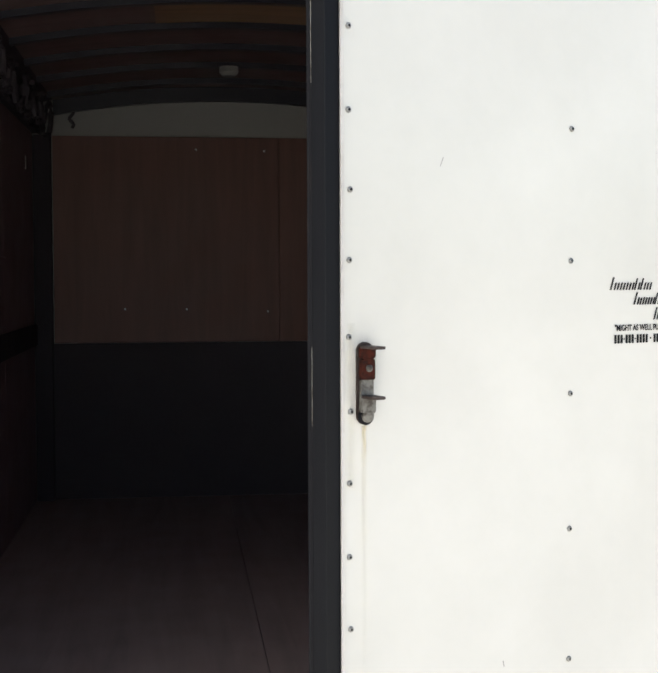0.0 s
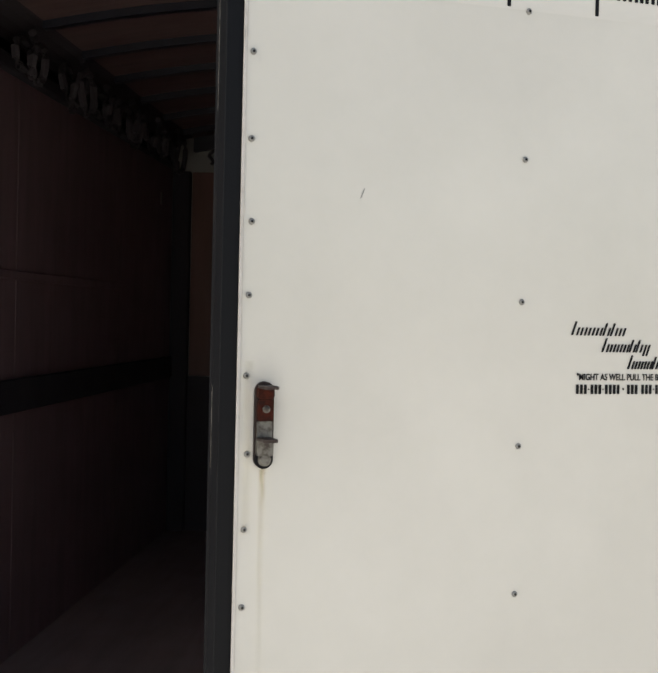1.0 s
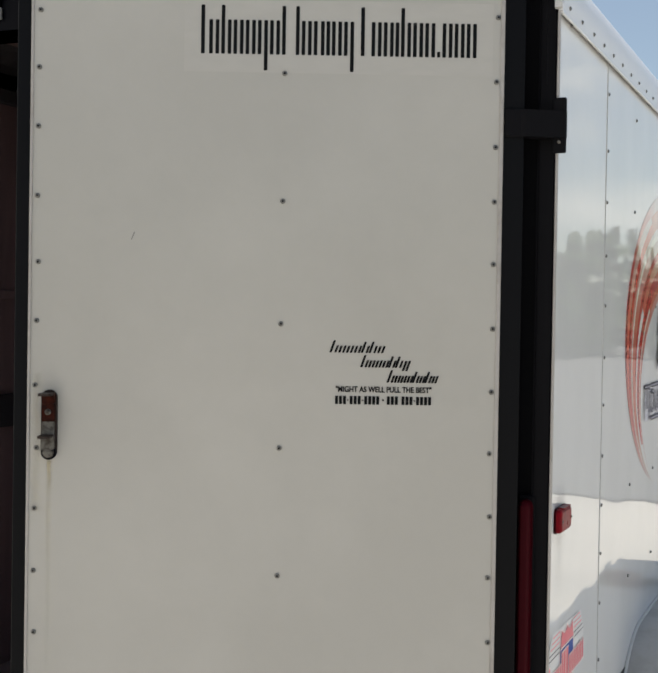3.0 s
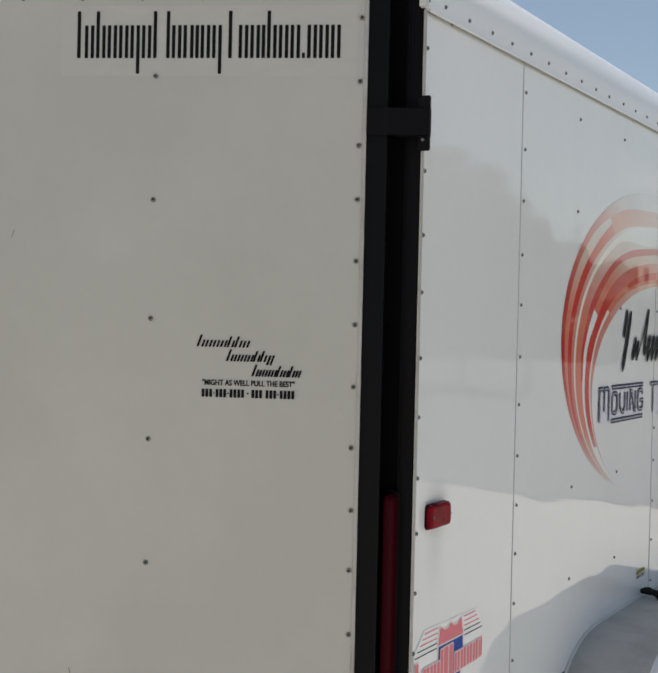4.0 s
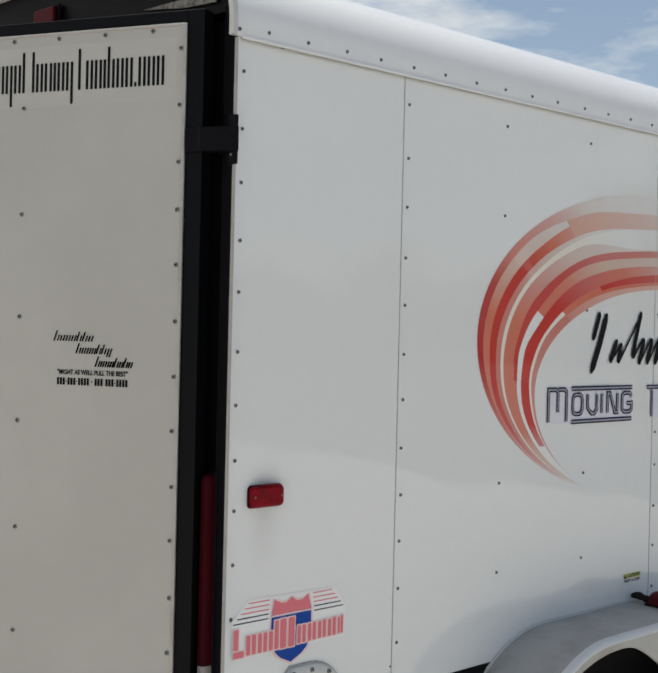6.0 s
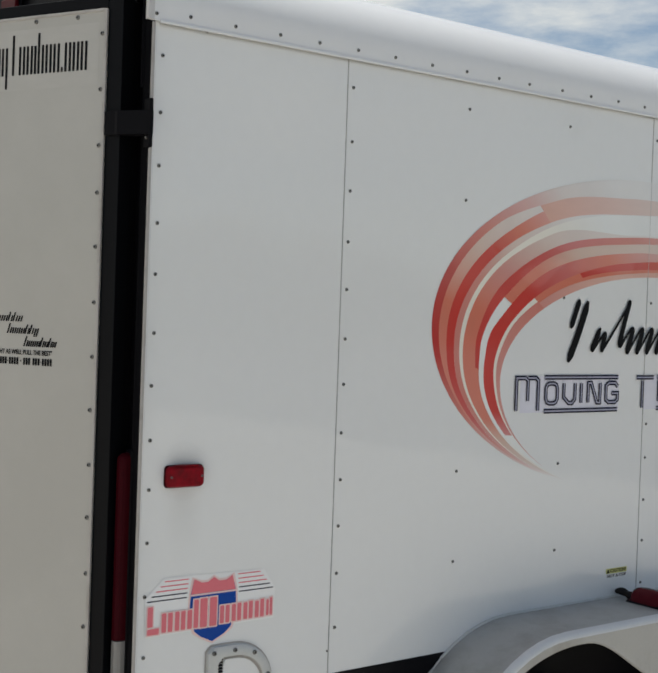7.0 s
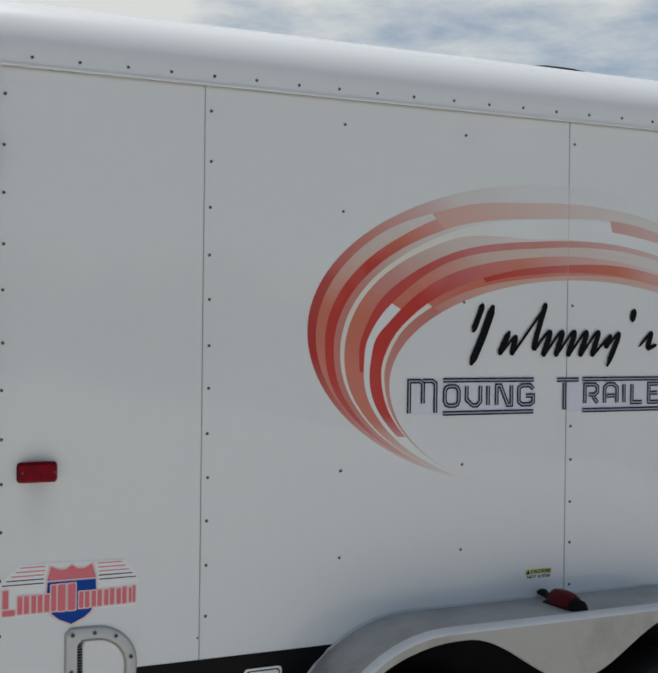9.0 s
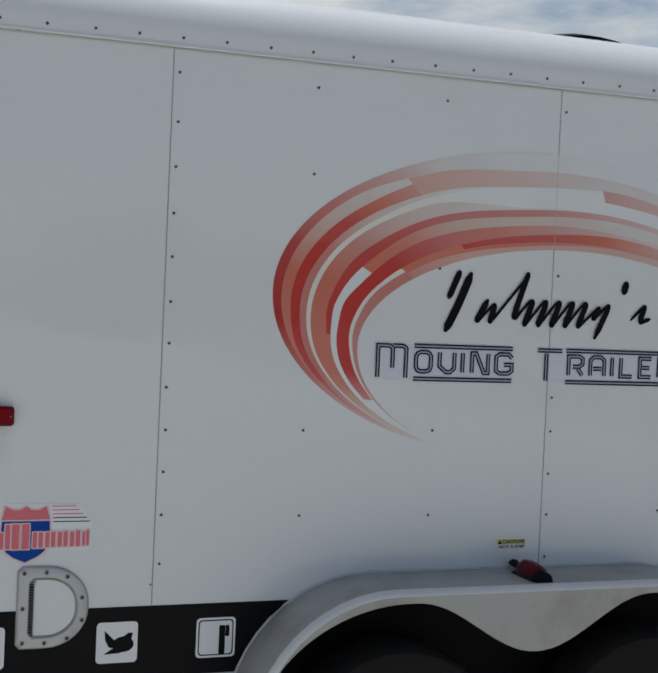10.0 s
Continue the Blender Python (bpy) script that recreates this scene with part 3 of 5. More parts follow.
# rear frame: posts, header, sill, lamps, hinges
pieces("rear_post", (((-0.105, 0.012, 0.36), (-0.0305, 0.06, 2.271)), ((-0.030, -0.006, 0.36), (0.0058, -0.0025, 2.271)), ((-0.030, -0.002, 0.36), (-0.0062, 0.04, 2.271))), M_BLACK, trailer, "black steel rear post", bevel=0.004)
part("rear_post", boxes(((ROOF_X + 0.002, 0.0, 0.36), (ROOF_X + 0.10, 0.06, 2.271)), bevel=0.004), M_BLACK, trailer)
bm = bmesh.new()
prism(bm, end_outline(0.014, 2.262), lambda a, b, c: (a, 0.004 + c, b), 0.05)
M_HEAD = material("black_header_gloss", (0.0028, 0.0030, 0.0048), 0.4, vary=0.2, spec=0.05)
part("rear_header", bm, M_HEAD, trailer, "black arched header over the rear doors")
part("sill", boxes(((ROOF_X + 0.002, 0.0, 0.36), (-0.0015, 0.06, 0.48)), bevel=0.004), M_BLACK, trailer, "black rear sill")
bm = bmesh.new()
sweep(bm, 17, lambda i: [(XS[i], -0.036, roof_z(XS[i]) + 0.005), (XS[i], 0.006, roof_z(XS[i]) + 0.005), (XS[i], 0.006, roof_z(XS[i]) - 0.012), (XS[i], -0.036, roof_z(XS[i]) - 0.012)])
part("roof_end_trim", bm, M_COVE, trailer, "white moulding along the rear roof edge", smooth=True)
bm = bmesh.new()
prism(bm, [(-0.070, 2.312), (-0.070, 2.286), (-0.185, 2.292), (-0.345, 2.314)], lambda a, b, c: (a, -c, b), 0.004)
part("gusset_plate", bm, M_GALV, trailer, "bare metal gusset at the header corner")
screw(trailer, (-0.083, -0.004, 2.300), radians(-90))


def clearance_lamp(x0, x1, z0, z1):
    base = part("lamp_base", boxes(((x0 - 0.006, -0.008, z0 - 0.006), (x1 + 0.006, 0.002, z1 + 0.006)), bevel=0.003), M_BLACK, trailer)
    part("lens", boxes(((x0, -0.020, z0), (x1, -0.008, z1)), bevel=0.005, seg=2), M_WINE, base, "red lens")


clearance_lamp(-0.820, -0.720, 2.345, 2.388)
clearance_lamp(-1.460, -1.350, 2.325, 2.365)
part("lamp_label", boxes(((-1.46, -0.006, 2.288), (-1.340, 0.002, 2.316)), bevel=0.001), M_PANEL, trailer, "white plate under the header lamp")

# tall narrow tail lamp on the post
lampbase = part("tail_lamp", boxes(((-0.0535, -0.011, 0.665), (-0.0225, 0.0118, 1.240)), bevel=0.003), M_BLACK, trailer, "tall narrow tail lamp")


def lamp_lens(z0, z1, dome, mat, label):
    """A ridged lens with a flat front, tapering into a rounded top where it has a dome."""
    outline = [(-0.0530, -0.011), (-0.0528, -0.021), (-0.0500, -0.029), (-0.0448, -0.034), (-0.0436, -0.0352), (-0.0310, -0.0352), (-0.0296, -0.034), (-0.0262, -0.029), (-0.0248, -0.021), (-0.0246, -0.011)]
    rows = [(z0, 1.0), (z1 - dome, 1.0)] + [(z1 - dome + dome * math.sin(radians(t)), max(0.12, math.cos(radians(t)))) for t in (18, 36, 54, 72, 86) if dome]
    bm = bmesh.new()
    sweep(bm, len(rows), lambda k: [(-0.0385 + (x + 0.0385) * rows[k][1], -0.011 + (y + 0.011) * (0.35 + 0.65 * rows[k][1]), rows[k][0]) for x, y in outline])
    part("lens", bm, mat, lampbase, label)


lamp_lens(0.812, 1.234, 0.016, M_DARKRED, "dark red ridged lens")
lamp_lens(0.720, 0.810, 0.0, M_CLEAR, "clear white lower lens")

# side marker lamp
def lens_slab(y0, y1, z0, z1, r, rows):
    """A slab with rounded corners standing off the side wall; rows give (inset, x)."""
    bm = bmesh.new()
    rings = []
    for g, x in rows:
        ring = []
        for cy, cz, a0 in ((y1 - r, z1 - r, 0), (y0 + r, z1 - r, 90), (y0 + r, z0 + r, 180), (y1 - r, z0 + r, 270)):
            ring += [bm.verts.new((x, cy + max(0.001, r - g) * math.cos(radians(a0 + 18 * k)), cz + max(0.001, r - g) * math.sin(radians(a0 + 18 * k)))) for k in range(6)]
        rings.append(ring)
    for a, b in zip(rings, rings[1:]):
        for i in range(len(a)):
            bm.faces.new((a[i], a[(i + 1) % len(a)], b[(i + 1) % len(a)], b[i]))
    bm.faces.new(rings[-1])
    bm.faces.new(list(reversed(rings[0])))
    return bm


marker = part("side_marker", lens_slab(0.061, 0.163, 1.1535, 1.2055, 0.010, ((0, 0.0003), (0, 0.004), (0.001, 0.005))), M_DARKRED, trailer, "red rectangular side marker lamp")
part("lens", lens_slab(0.063, 0.161, 1.1555, 1.2035, 0.010, ((0, 0.005), (0, 0.011), (0.002, 0.0145), (0.006, 0.0165))), M_RED, marker, "red ribbed lens")
part("hood", boxes(((0.004, 0.082, 1.2037), (0.018, 0.143, 1.2065)), bevel=0.001), M_RED, marker, "moulded hood over the lens")
for y in (0.072, 0.153):
    screw(marker, (0.0165, y, 1.1795)).scale = (0.6, 0.6, 0.6)


# ---------------------------------------------------------------- rear door, standing ajar
DOOR_AT = Vector((-0.0961, -0.0787))
DOOR_U = Vector((-0.9152, -0.4030))
DOOR_N = Vector((0.4030, -0.9152))


def on_door(u, z, out=0.0):
    p = DOOR_AT + DOOR_U * u + DOOR_N * out
    return (p.x, p.y, z)


def door_box(bm, u0, u1, z0, z1, n0, n1, bevel=0.0, seg=1):
    m = Matrix(((DOOR_U.x, DOOR_N.x, 0, DOOR_AT.x), (DOOR_U.y, DOOR_N.y, 0, DOOR_AT.y), (0, 0, 1, 0), (0, 0, 0, 1)))
    return box(bm, (u0, n0, z0), (u1, n1, z1), bevel, seg, m)


DOOR_TURN = math.atan2(DOOR_N.y, DOOR_N.x)
door = thing("rear_door", "white rear trailer door in a black steel frame, standing ajar", "door")
for name, u0, u1, z0, z1 in (("stile", -0.056, -0.0145, 0.46, 2.258), ("stile", 0.900, 0.928, 0.46, 2.258), ("top_rail", -0.0145, 0.900, 2.229, 2.258), ("bottom_rail", -0.0145, 0.900, 0.46, 0.50)):
    part(name, door_box(bmesh.new(), u0, u1, z0, z1, -0.045, -0.003, 0.0012), M_FRAME, door, "black steel door frame bar")
bm = bmesh.new()
door_box(bm, 0.917, 0.930, 0.47, 2.257, -0.060, -0.046, 0.003)
part("seal", bm, M_BLACK, door, "black rubber door seal")
bm = bmesh.new()
door_box(bm, -0.050, -0.012, 0.47, 2.255, -0.085, -0.046, 0.004)
part("seal", bm, M_BLACK, door, "black rubber door seal")
# two pale strips: glints on the worn frame edge, set in as colour
for z0, z1 in ((1.86, 2.09), (1.30, 1.43)):
    part("worn_edge_glint", door_box(bmesh.new(), 0.9281, 0.9287, z0, z1, -0.0462, -0.0450), M_GALV, door, "worn paint along the frame edge with its glint painted in")
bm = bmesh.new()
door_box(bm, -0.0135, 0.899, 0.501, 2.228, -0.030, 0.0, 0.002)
panel = part("door_panel", bm, M_DOOR, door, "white sheet-metal door panel with age marks, dimmed in its colour")
bm = bmesh.new()
door_box(bm, -0.0105, 0.897, 0.502, 2.226, -0.044, -0.031)
part("inner_lining", bm, M_PLY, door, "plywood inner lining")
for u0, u1, z0, z1 in ((-0.0150, -0.0070, 0.5, 2.228), (0.8955, 0.901, 0.5, 2.228), (-0.007, 0.8955, 2.2225, 2.229)):
    part("edge_strip", door_box(bmesh.new(), u0, u1, z0, z1, -0.002, 0.0028, 0.001), M_EDGE, door, "thin aluminium edge strip")


def door_screw(u, z):
    screw(door, on_door(u, z), DOOR_TURN).scale = (1.15, 1.15, 1.15)


for z in (2.172, 2.062, 1.948, 1.814, 1.686, 1.572, 1.447, 1.325, 1.2075, 1.086, 0.966, 0.846, 0.724, 0.602):
    door_screw(0.884 + random.uniform(-0.002, 0.002), z)
for z in (2.173, 2.048, 1.922, 1.816, 1.6945, 1.569, 1.4465, 1.326, 1.2025, 1.0835, 0.9565, 0.835, 0.713, 0.592):
    door_screw(random.uniform(-0.002, 0.002), z)
for z in (2.058, 1.811, 1.573, 1.331, 1.082, 0.840):
    door_screw(0.411, z)
for k in range(7):
    door_screw(0.071 + 0.1235 * k, 2.2145)

# hinge: leaf on the door frame, block on the post
for zc in (1.970, 0.54):
    bm = bmesh.new()
    door_box(bm, -0.058, -0.018, zc - 0.027, zc + 0.027, -0.003, 0.006, 0.002)
    prism(bm, [(-0.062, -0.066), (-0.040, -0.064), (0.0285, -0.0205), (0.0285, -0.0112), (-0.030, -0.0112), (-0.058, -0.040)], lambda a, b, c: (a, b, zc - 0.026 + c), 0.052)
    h = part("hinge", bm, M_BLACK, trailer, "black welded strap hinge")
    part("hinge_block", boxes(((0.002, -0.0200, zc - 0.055), (0.0280, -0.0108, zc + 0.053)), bevel=0.002), M_BLACK, h)
    bm = bmesh.new()
    disc(bm, (0.015, -0.0200, zc - 0.034), (0, -1, 0), 0.0035, 0.003, 10)
    part("rivet", bm, M_GALV, h)

# hasp: rusty keeper with two lugs and a bolt
bm = bmesh.new()
DZ = lambda a, b, c: on_door(a, b, c)
prism(bm, rounded(0.8415, 1.303, 0.8725, 1.4385, 0.0152, 6), DZ, 0.006)
hasp = part("hasp", bm, M_IRON, door, "rusty iron door hasp with two lugs")
bm = bmesh.new()
prism(bm, rounded(0.844, 1.4115, 0.870, 1.432, 0.005, 3), lambda a, b, c: on_door(a, b, 0.006 + c), 0.011)
part("keeper", bm, M_RUST, hasp, "dark rusted keeper block")
bm = bmesh.new()
prism(bm, rounded(0.8445, 1.3775, 0.8695, 1.411, 0.003, 3), lambda a, b, c: on_door(a, b, 0.006 + c), 0.010)
part("rust_plate", bm, M_RUST, hasp, "red rusted plate")
bm = bmesh.new()
prism(bm, rounded(0.8455, 1.336, 0.8695, 1.377, 0.003, 3), lambda a, b, c: on_door(a, b, 0.006 + c), 0.006)
part("plate", bm, M_ZINC, hasp, "worn zinc plate")
bm = bmesh.new()
prism(bm, rounded(0.8445, 1.323, 0.8705, 1.352, 0.004, 3), lambda a, b, c: on_door(a, b, 0.007 + c), 0.011)
part("keeper", bm, M_ZINC, hasp, "worn zinc keeper block")
for z in (1.4285, 1.3475):
    bm = bmesh.new()
    prism(bm, rounded(0.846, 0.0, 0.8705, 0.048, 0.008, 3), lambda a, b, c, z=z: on_door(a, z + c, 0.006 + b), 0.0045)
    part("lug", bm, M_IRON, hasp, "iron lug standing out from the door")
bm = bmesh.new()
disc(bm, Vector(on_door(0.857, 1.3175, 0.0055)), (DOOR_N.x, DOOR_N.y, 0), 0.0152, 0.004, 20)
part("washer", bm, M_BLACK, hasp, "dark iron washer")
bm = bmesh.new()
c0 = Vector(on_door(0.857, 1.3175, 0.009))
disc(bm, c0, (DOOR_N.x, DOOR_N.y, 0), 0.0105, 0.008, 18, 0.001)
part("bolt_head", bm, M_ZINC, hasp, "round zinc bolt head", smooth=True)
bm = bmesh.new()
disc(bm, Vector(on_door(0.857, 1.396, 0.016)), (DOOR_N.x, DOOR_N.y, 0), 0.006, 0.004, 12, 0.001)
part("bolt_head", bm, M_ZINC, hasp, "small worn bolt head", smooth=True)


# ---------------------------------------------------------------- vinyl film, lettering bars
def faded(bm, quads, name, mat, parent, label=""):
    """quads: four (point, fade) pairs each; makes a film whose UV x is the fade."""
    layer = bm.loops.layers.uv.new("fade")
    for q in quads:
        f = bm.faces.new([bm.verts.new(p) for p, _ in q])
        for loop, (_, a) in zip(f.loops, q):
            loop[layer].uv = (a, 0.5)
    me = bpy.data.meshes.new(name)
    bm.to_mesh(me)
    bm.free()
    me.materials.append(mat)
    ob = new(name, me)
    ob.parent = parent
    if label:
        ob["label"] = label
    return ob


def on_side(y, z, out=0.0):
    return (0.0006 + out, y, z)


def arc_outer(s):
    t = radians(248 - 218 * s)
    return Vector((1.75 + 0.885 * math.cos(t), 1.545 + (0.46 if math.sin(t) > 0 else 0.485) * math.sin(t)))


def arc_inner(s):
    t = radians(233 - 203 * s)
    return Vector((1.83 + 0.70 * math.cos(t), 1.39 + (0.322 if math.sin(t) > 0 else 0.36) * math.sin(t)))


# where the swept bands border on one another: (along the sweep, across it)
EDGES = {
    "outer": ((0.0, 0.0),),
    "dark": ((0.1, 0.10), (0.3, 0.095), (0.5, 0.075), (0.59, 0.12), (0.69, 0.19)),
    "tan": ((0.1, 0.12), (0.2, 0.145), (0.3, 0.20), (0.5, 0.19), (0.58, 0.17)),
    "deep": ((0.1, 0.22), (0.2, 0.26), (0.3, 0.305), (0.5, 0.29), (0.57, 0.295), (0.69, 0.355), (0.8, 0.31)),
    "rose": ((0.1, 0.34), (0.2, 0.36), (0.3, 0.38), (0.48, 0.35), (0.57, 0.335), (0.69, 0.355), (0.8, 0.34)),
    "cream": ((0.1, 0.38), (0.2, 0.41), (0.3, 0.43), (0.47, 0.395), (0.56, 0.40), (0.675, 0.565), (0.8, 0.575)),
    "salmon": ((0.1, 0.62), (0.28, 0.615), (0.335, 0.585), (0.445, 0.535), (0.548, 0.525), (0.675, 0.585), (0.8, 0.575)),
    "red": ((0.1, 0.62), (0.2, 0.64), (0.29, 0.67), (0.34, 0.65), (0.425, 0.64), (0.54, 0.595), (0.67, 0.655), (0.8, 0.635)),
    "white": ((0.1, 0.74), (0.2, 0.72), (0.3, 0.745), (0.35, 0.725), (0.40, 0.745), (0.525, 0.705), (0.665, 0.745), (0.8, 0.76)),
    "crimson": ((0.1, 0.93), (0.22, 0.905), (0.32, 0.88), (0.40, 0.865), (0.5, 0.85), (0.658, 0.845), (0.8, 0.80)),
    "line": ((0.1, 0.955), (0.22, 0.945), (0.32, 0.92), (0.40, 0.90), (0.47, 0.905), (0.56, 0.90), (0.652, 0.92), (0.8, 0.92)),
    "brim": ((0.4, 0.93), (0.5, 0.92), (0.65, 0.955), (0.8, 0.93)),
    "block": ((0.7, 0.42), (0.775, 0.44), (0.95, 0.40)),
    "inner": ((0.0, 1.0),),
}


def along(rows, s):
    """Value at s of a line through rows of (s, value), eased from row to row."""
    if s <= rows[0][0]:
        return rows[0][1]
    for (a, u), (b, v) in zip(rows, rows[1:]):
        if s <= b:
            f = (s - a) / (b - a)
            return u + (v - u) * f * f * (3 - 2 * f) if len(rows) > 2 else u + (v - u) * f
    return rows[-1][1]


def ink_film(quads, name, mat, parent, label=""):
    """A thin printed film: four (point, colour) pairs for each of its quads."""
    verts = [p for q in quads for p, _ in q]
    me = bpy.data.meshes.new(name)
    me.from_pydata(verts, [], [tuple(range(4 * k, 4 * k + 4)) for k in range(len(quads))])
    ink = me.color_attributes.new("ink", "FLOAT_COLOR", "CORNER")
    for k, (_, c) in enumerate(pc for q in quads for pc in q):
        ink.data[k].color = (*c, 1)
    me.materials.append(mat)
    ob = new(name, me)
    ob.parent = parent
    if label:
        ob["label"] = label
    return ob


def band(edge0, edge1, rows, lift=1, label="", host=None, name="swoosh_band"):
    """One swept band between two of the edges; rows of (s, ink, how much of it covers the white ground)."""
    s0, s1 = rows[0][0], rows[-1][0]
    n = max(6, int(110 * (s1 - s0)))
    shades = [(s, Vector(PAPER).lerp(Vector(ink), cover)) for s, ink, cover in rows]

    def shade(s):
        for (a, u), (b, v) in zip(shades, shades[1:]):
            if s <= b + 1e-9:
                return tuple(u.lerp(v, min(1.0, max(0.0, (s - a) / (b - a)))))
        return tuple(shades[-1][1])

    def at(s, edge):
        p = arc_outer(s).lerp(arc_inner(s), along(EDGES[edge], s))
        return on_side(p.x, p.y, 0.00015 * lift)
    quads = []
    for k in range(n):
        a, b = s0 + (s1 - s0) * k / n, s0 + (s1 - s0) * (k + 1) / n
        quads.append(((at(a, edge0), shade(a)), (at(b, edge0), shade(b)), (at(b, edge1), shade(b)), (at(a, edge1), shade(a))))
    return ink_film(quads, name, M_PRINT, host or emblem, label)


emblem = band("outer", "dark", ((0.03, TAN, 0.0), (0.09, ROSE, 0.5), (0.17, ROSE, 1.0), (0.27, DARK, 1.0), (0.40, DARK, 0.95), (0.48, ROSE, 1.0), (0.55, ROSE, 0.65), (0.60, TAN, 0.4), (0.67, TAN, 0.14), (0.80, TAN, 0.0)), 1, "large swept red and salmon vinyl swoosh", trailer, "swoosh_decal")
band("dark", "tan", ((0.02, TAN, 0.0), (0.08, TAN, 0.6), (0.18, SALMON, 0.9), (0.36, SALMON, 1.0), (0.46, TAN, 0.9), (0.52, TAN, 0.55), (0.562, TAN, 0.3)))
band("tan", "deep", ((0.02, TAN, 0.0), (0.08, SALMON, 0.6), (0.17, DEEP, 0.9), (0.25, DEEP, 1.0), (0.46, DEEP, 1.0), (0.52, SALMON, 1.0), (0.572, SALMON, 0.7)))
band("dark", "deep", ((0.563, PALE, 0.85), (0.66, PALE, 0.6), (0.76, TAN, 0.5), (0.95, TAN, 0.0)), 2)
band("deep", "rose", ((0.02, TAN, 0.0), (0.10, ROSE, 0.7), (0.20, ROSE, 1.0), (0.42, ROSE, 0.95), (0.50, TAN, 0.8), (0.60, TAN, 0.2), (0.66, TAN, 0.0)), 1.5)
band("rose", "cream", ((0.0, TAN, 0.0), (0.05, TAN, 0.5), (0.10, CREAM, 0.8), (0.16, CREAM, 1.0), (0.55, CREAM, 1.0), (0.64, WHITE, 0.8), (0.8, WHITE, 0.6), (0.94, WHITE, 0.0)), 2)
band("deep", "block", ((0.770, ROSE, 0.75), (0.86, PALE, 0.6), (0.95, PALE, 0.1)), 3)
band("cream", "red", ((0.0, TAN, 0.0), (0.05, TAN, 0.55), (0.12, TAN, 1.0), (0.17, SALMON, 0.95), (0.38, SALMON, 1.0), (0.46, ROSE, 0.85), (0.54, TAN, 0.75), (0.62, TAN, 0.45), (0.72, TAN, 0.2)))
band("salmon", "red", ((0.272, DEEP, 1.0), (0.50, DEEP, 0.95), (0.58, DEEP, 0.8), (0.67, ROSE, 0.95), (0.80, ROSE, 0.6), (0.92, ROSE, 0.1)), 2)
band("red", "white", ((0.0, TAN, 0.0), (0.06, CREAM, 0.6), (0.15, WHITE, 1.0), (0.423, WHITE, 1.0)), 2.5)
band("red", "white", ((0.424, SALMON, 1.0), (0.50, SALMON, 0.95), (0.58, TAN, 1.0), (0.70, TAN, 0.7), (0.95, TAN, 0.0)), 2.5)
band("white", "crimson", ((0.137, DEEP, 0.7), (0.19, DEEP, 1.0), (0.46, DEEP, 1.0), (0.54, DEEP, 0.85), (0.62, SALMON, 0.95), (0.70, ROSE, 0.7), (0.92, ROSE, 0.1)), 3)
band("white", "inner", ((0.03, TAN, 0.0), (0.07, WHITE, 0.9), (0.137, WHITE, 1.0)), 2)
band("crimson", "line", ((0.137, CREAM, 0.6), (0.20, CREAM, 1.0), (0.462, CREAM, 1.0)), 3)
band("line", "inner", ((0.05, ROSE, 0.2), (0.12, ROSE, 0.8), (0.462, ROSE, 1.0)), 3.5)
band("crimson", "inner", ((0.462, SALMON, 1.0), (0.60, SALMON, 1.0), (0.80, SALMON, 0.75), (0.94, PALE, 0.2)), 2)
band("crimson", "line", ((0.560, DEEP, 1.0), (0.67, DEEP, 0.9), (0.76, SALMON, 1.0), (0.94, PALE, 0.2)), 3.5)
band("brim", "inner", ((0.462, ROSE, 0.9), (0.58, PALE, 0.8), (0.80, PALE, 0.7), (0.94, PALE, 0.1)), 4)


def backing(a0, b0, a1, b1, to3d, mat, shade, parent, label):
    """A thin rectangle of film, a shade off the paint round it."""
    return ink_film([[(to3d(a, b, 0.0), shade) for a, b in ((a0, b0), (a1, b0), (a1, b1), (a0, b1))]], "backing_film", mat, parent, label)


def bars(name, items, mat, parent, to3d, lift, label="", slant=0.0, round_=0.004, split=False):
    """Plain bars (a0, b0, a1, b1) of film, leaning by slant; split: a part for each, else one joined film."""
    holder = bm = None
    if split:
        holder = new(name)
        holder.parent = parent
        holder["label"] = label
    else:
        bm = bmesh.new()
    for a0, b0, a1, b1 in items:
        a0, a1, b0, b1 = min(a0, a1), max(a0, a1), min(b0, b1), max(b0, b1)
        r = min(round_, 0.45 * (a1 - a0), 0.45 * (b1 - b0))
        mid = (b0 + b1) / 2
        one = bmesh.new() if split else bm
        sheet(one, [(a + slant * (b - mid), b) for a, b in rounded(a0, b0, a1, b1, r, 3)], to3d, lift)
        if split:
            part("bar", one, mat, holder)
    if split:
        return holder
    ob = part(name, bm, mat, parent, label)
    if len(items) > 1:
        ob["kind"] = "stuff"
    return ob


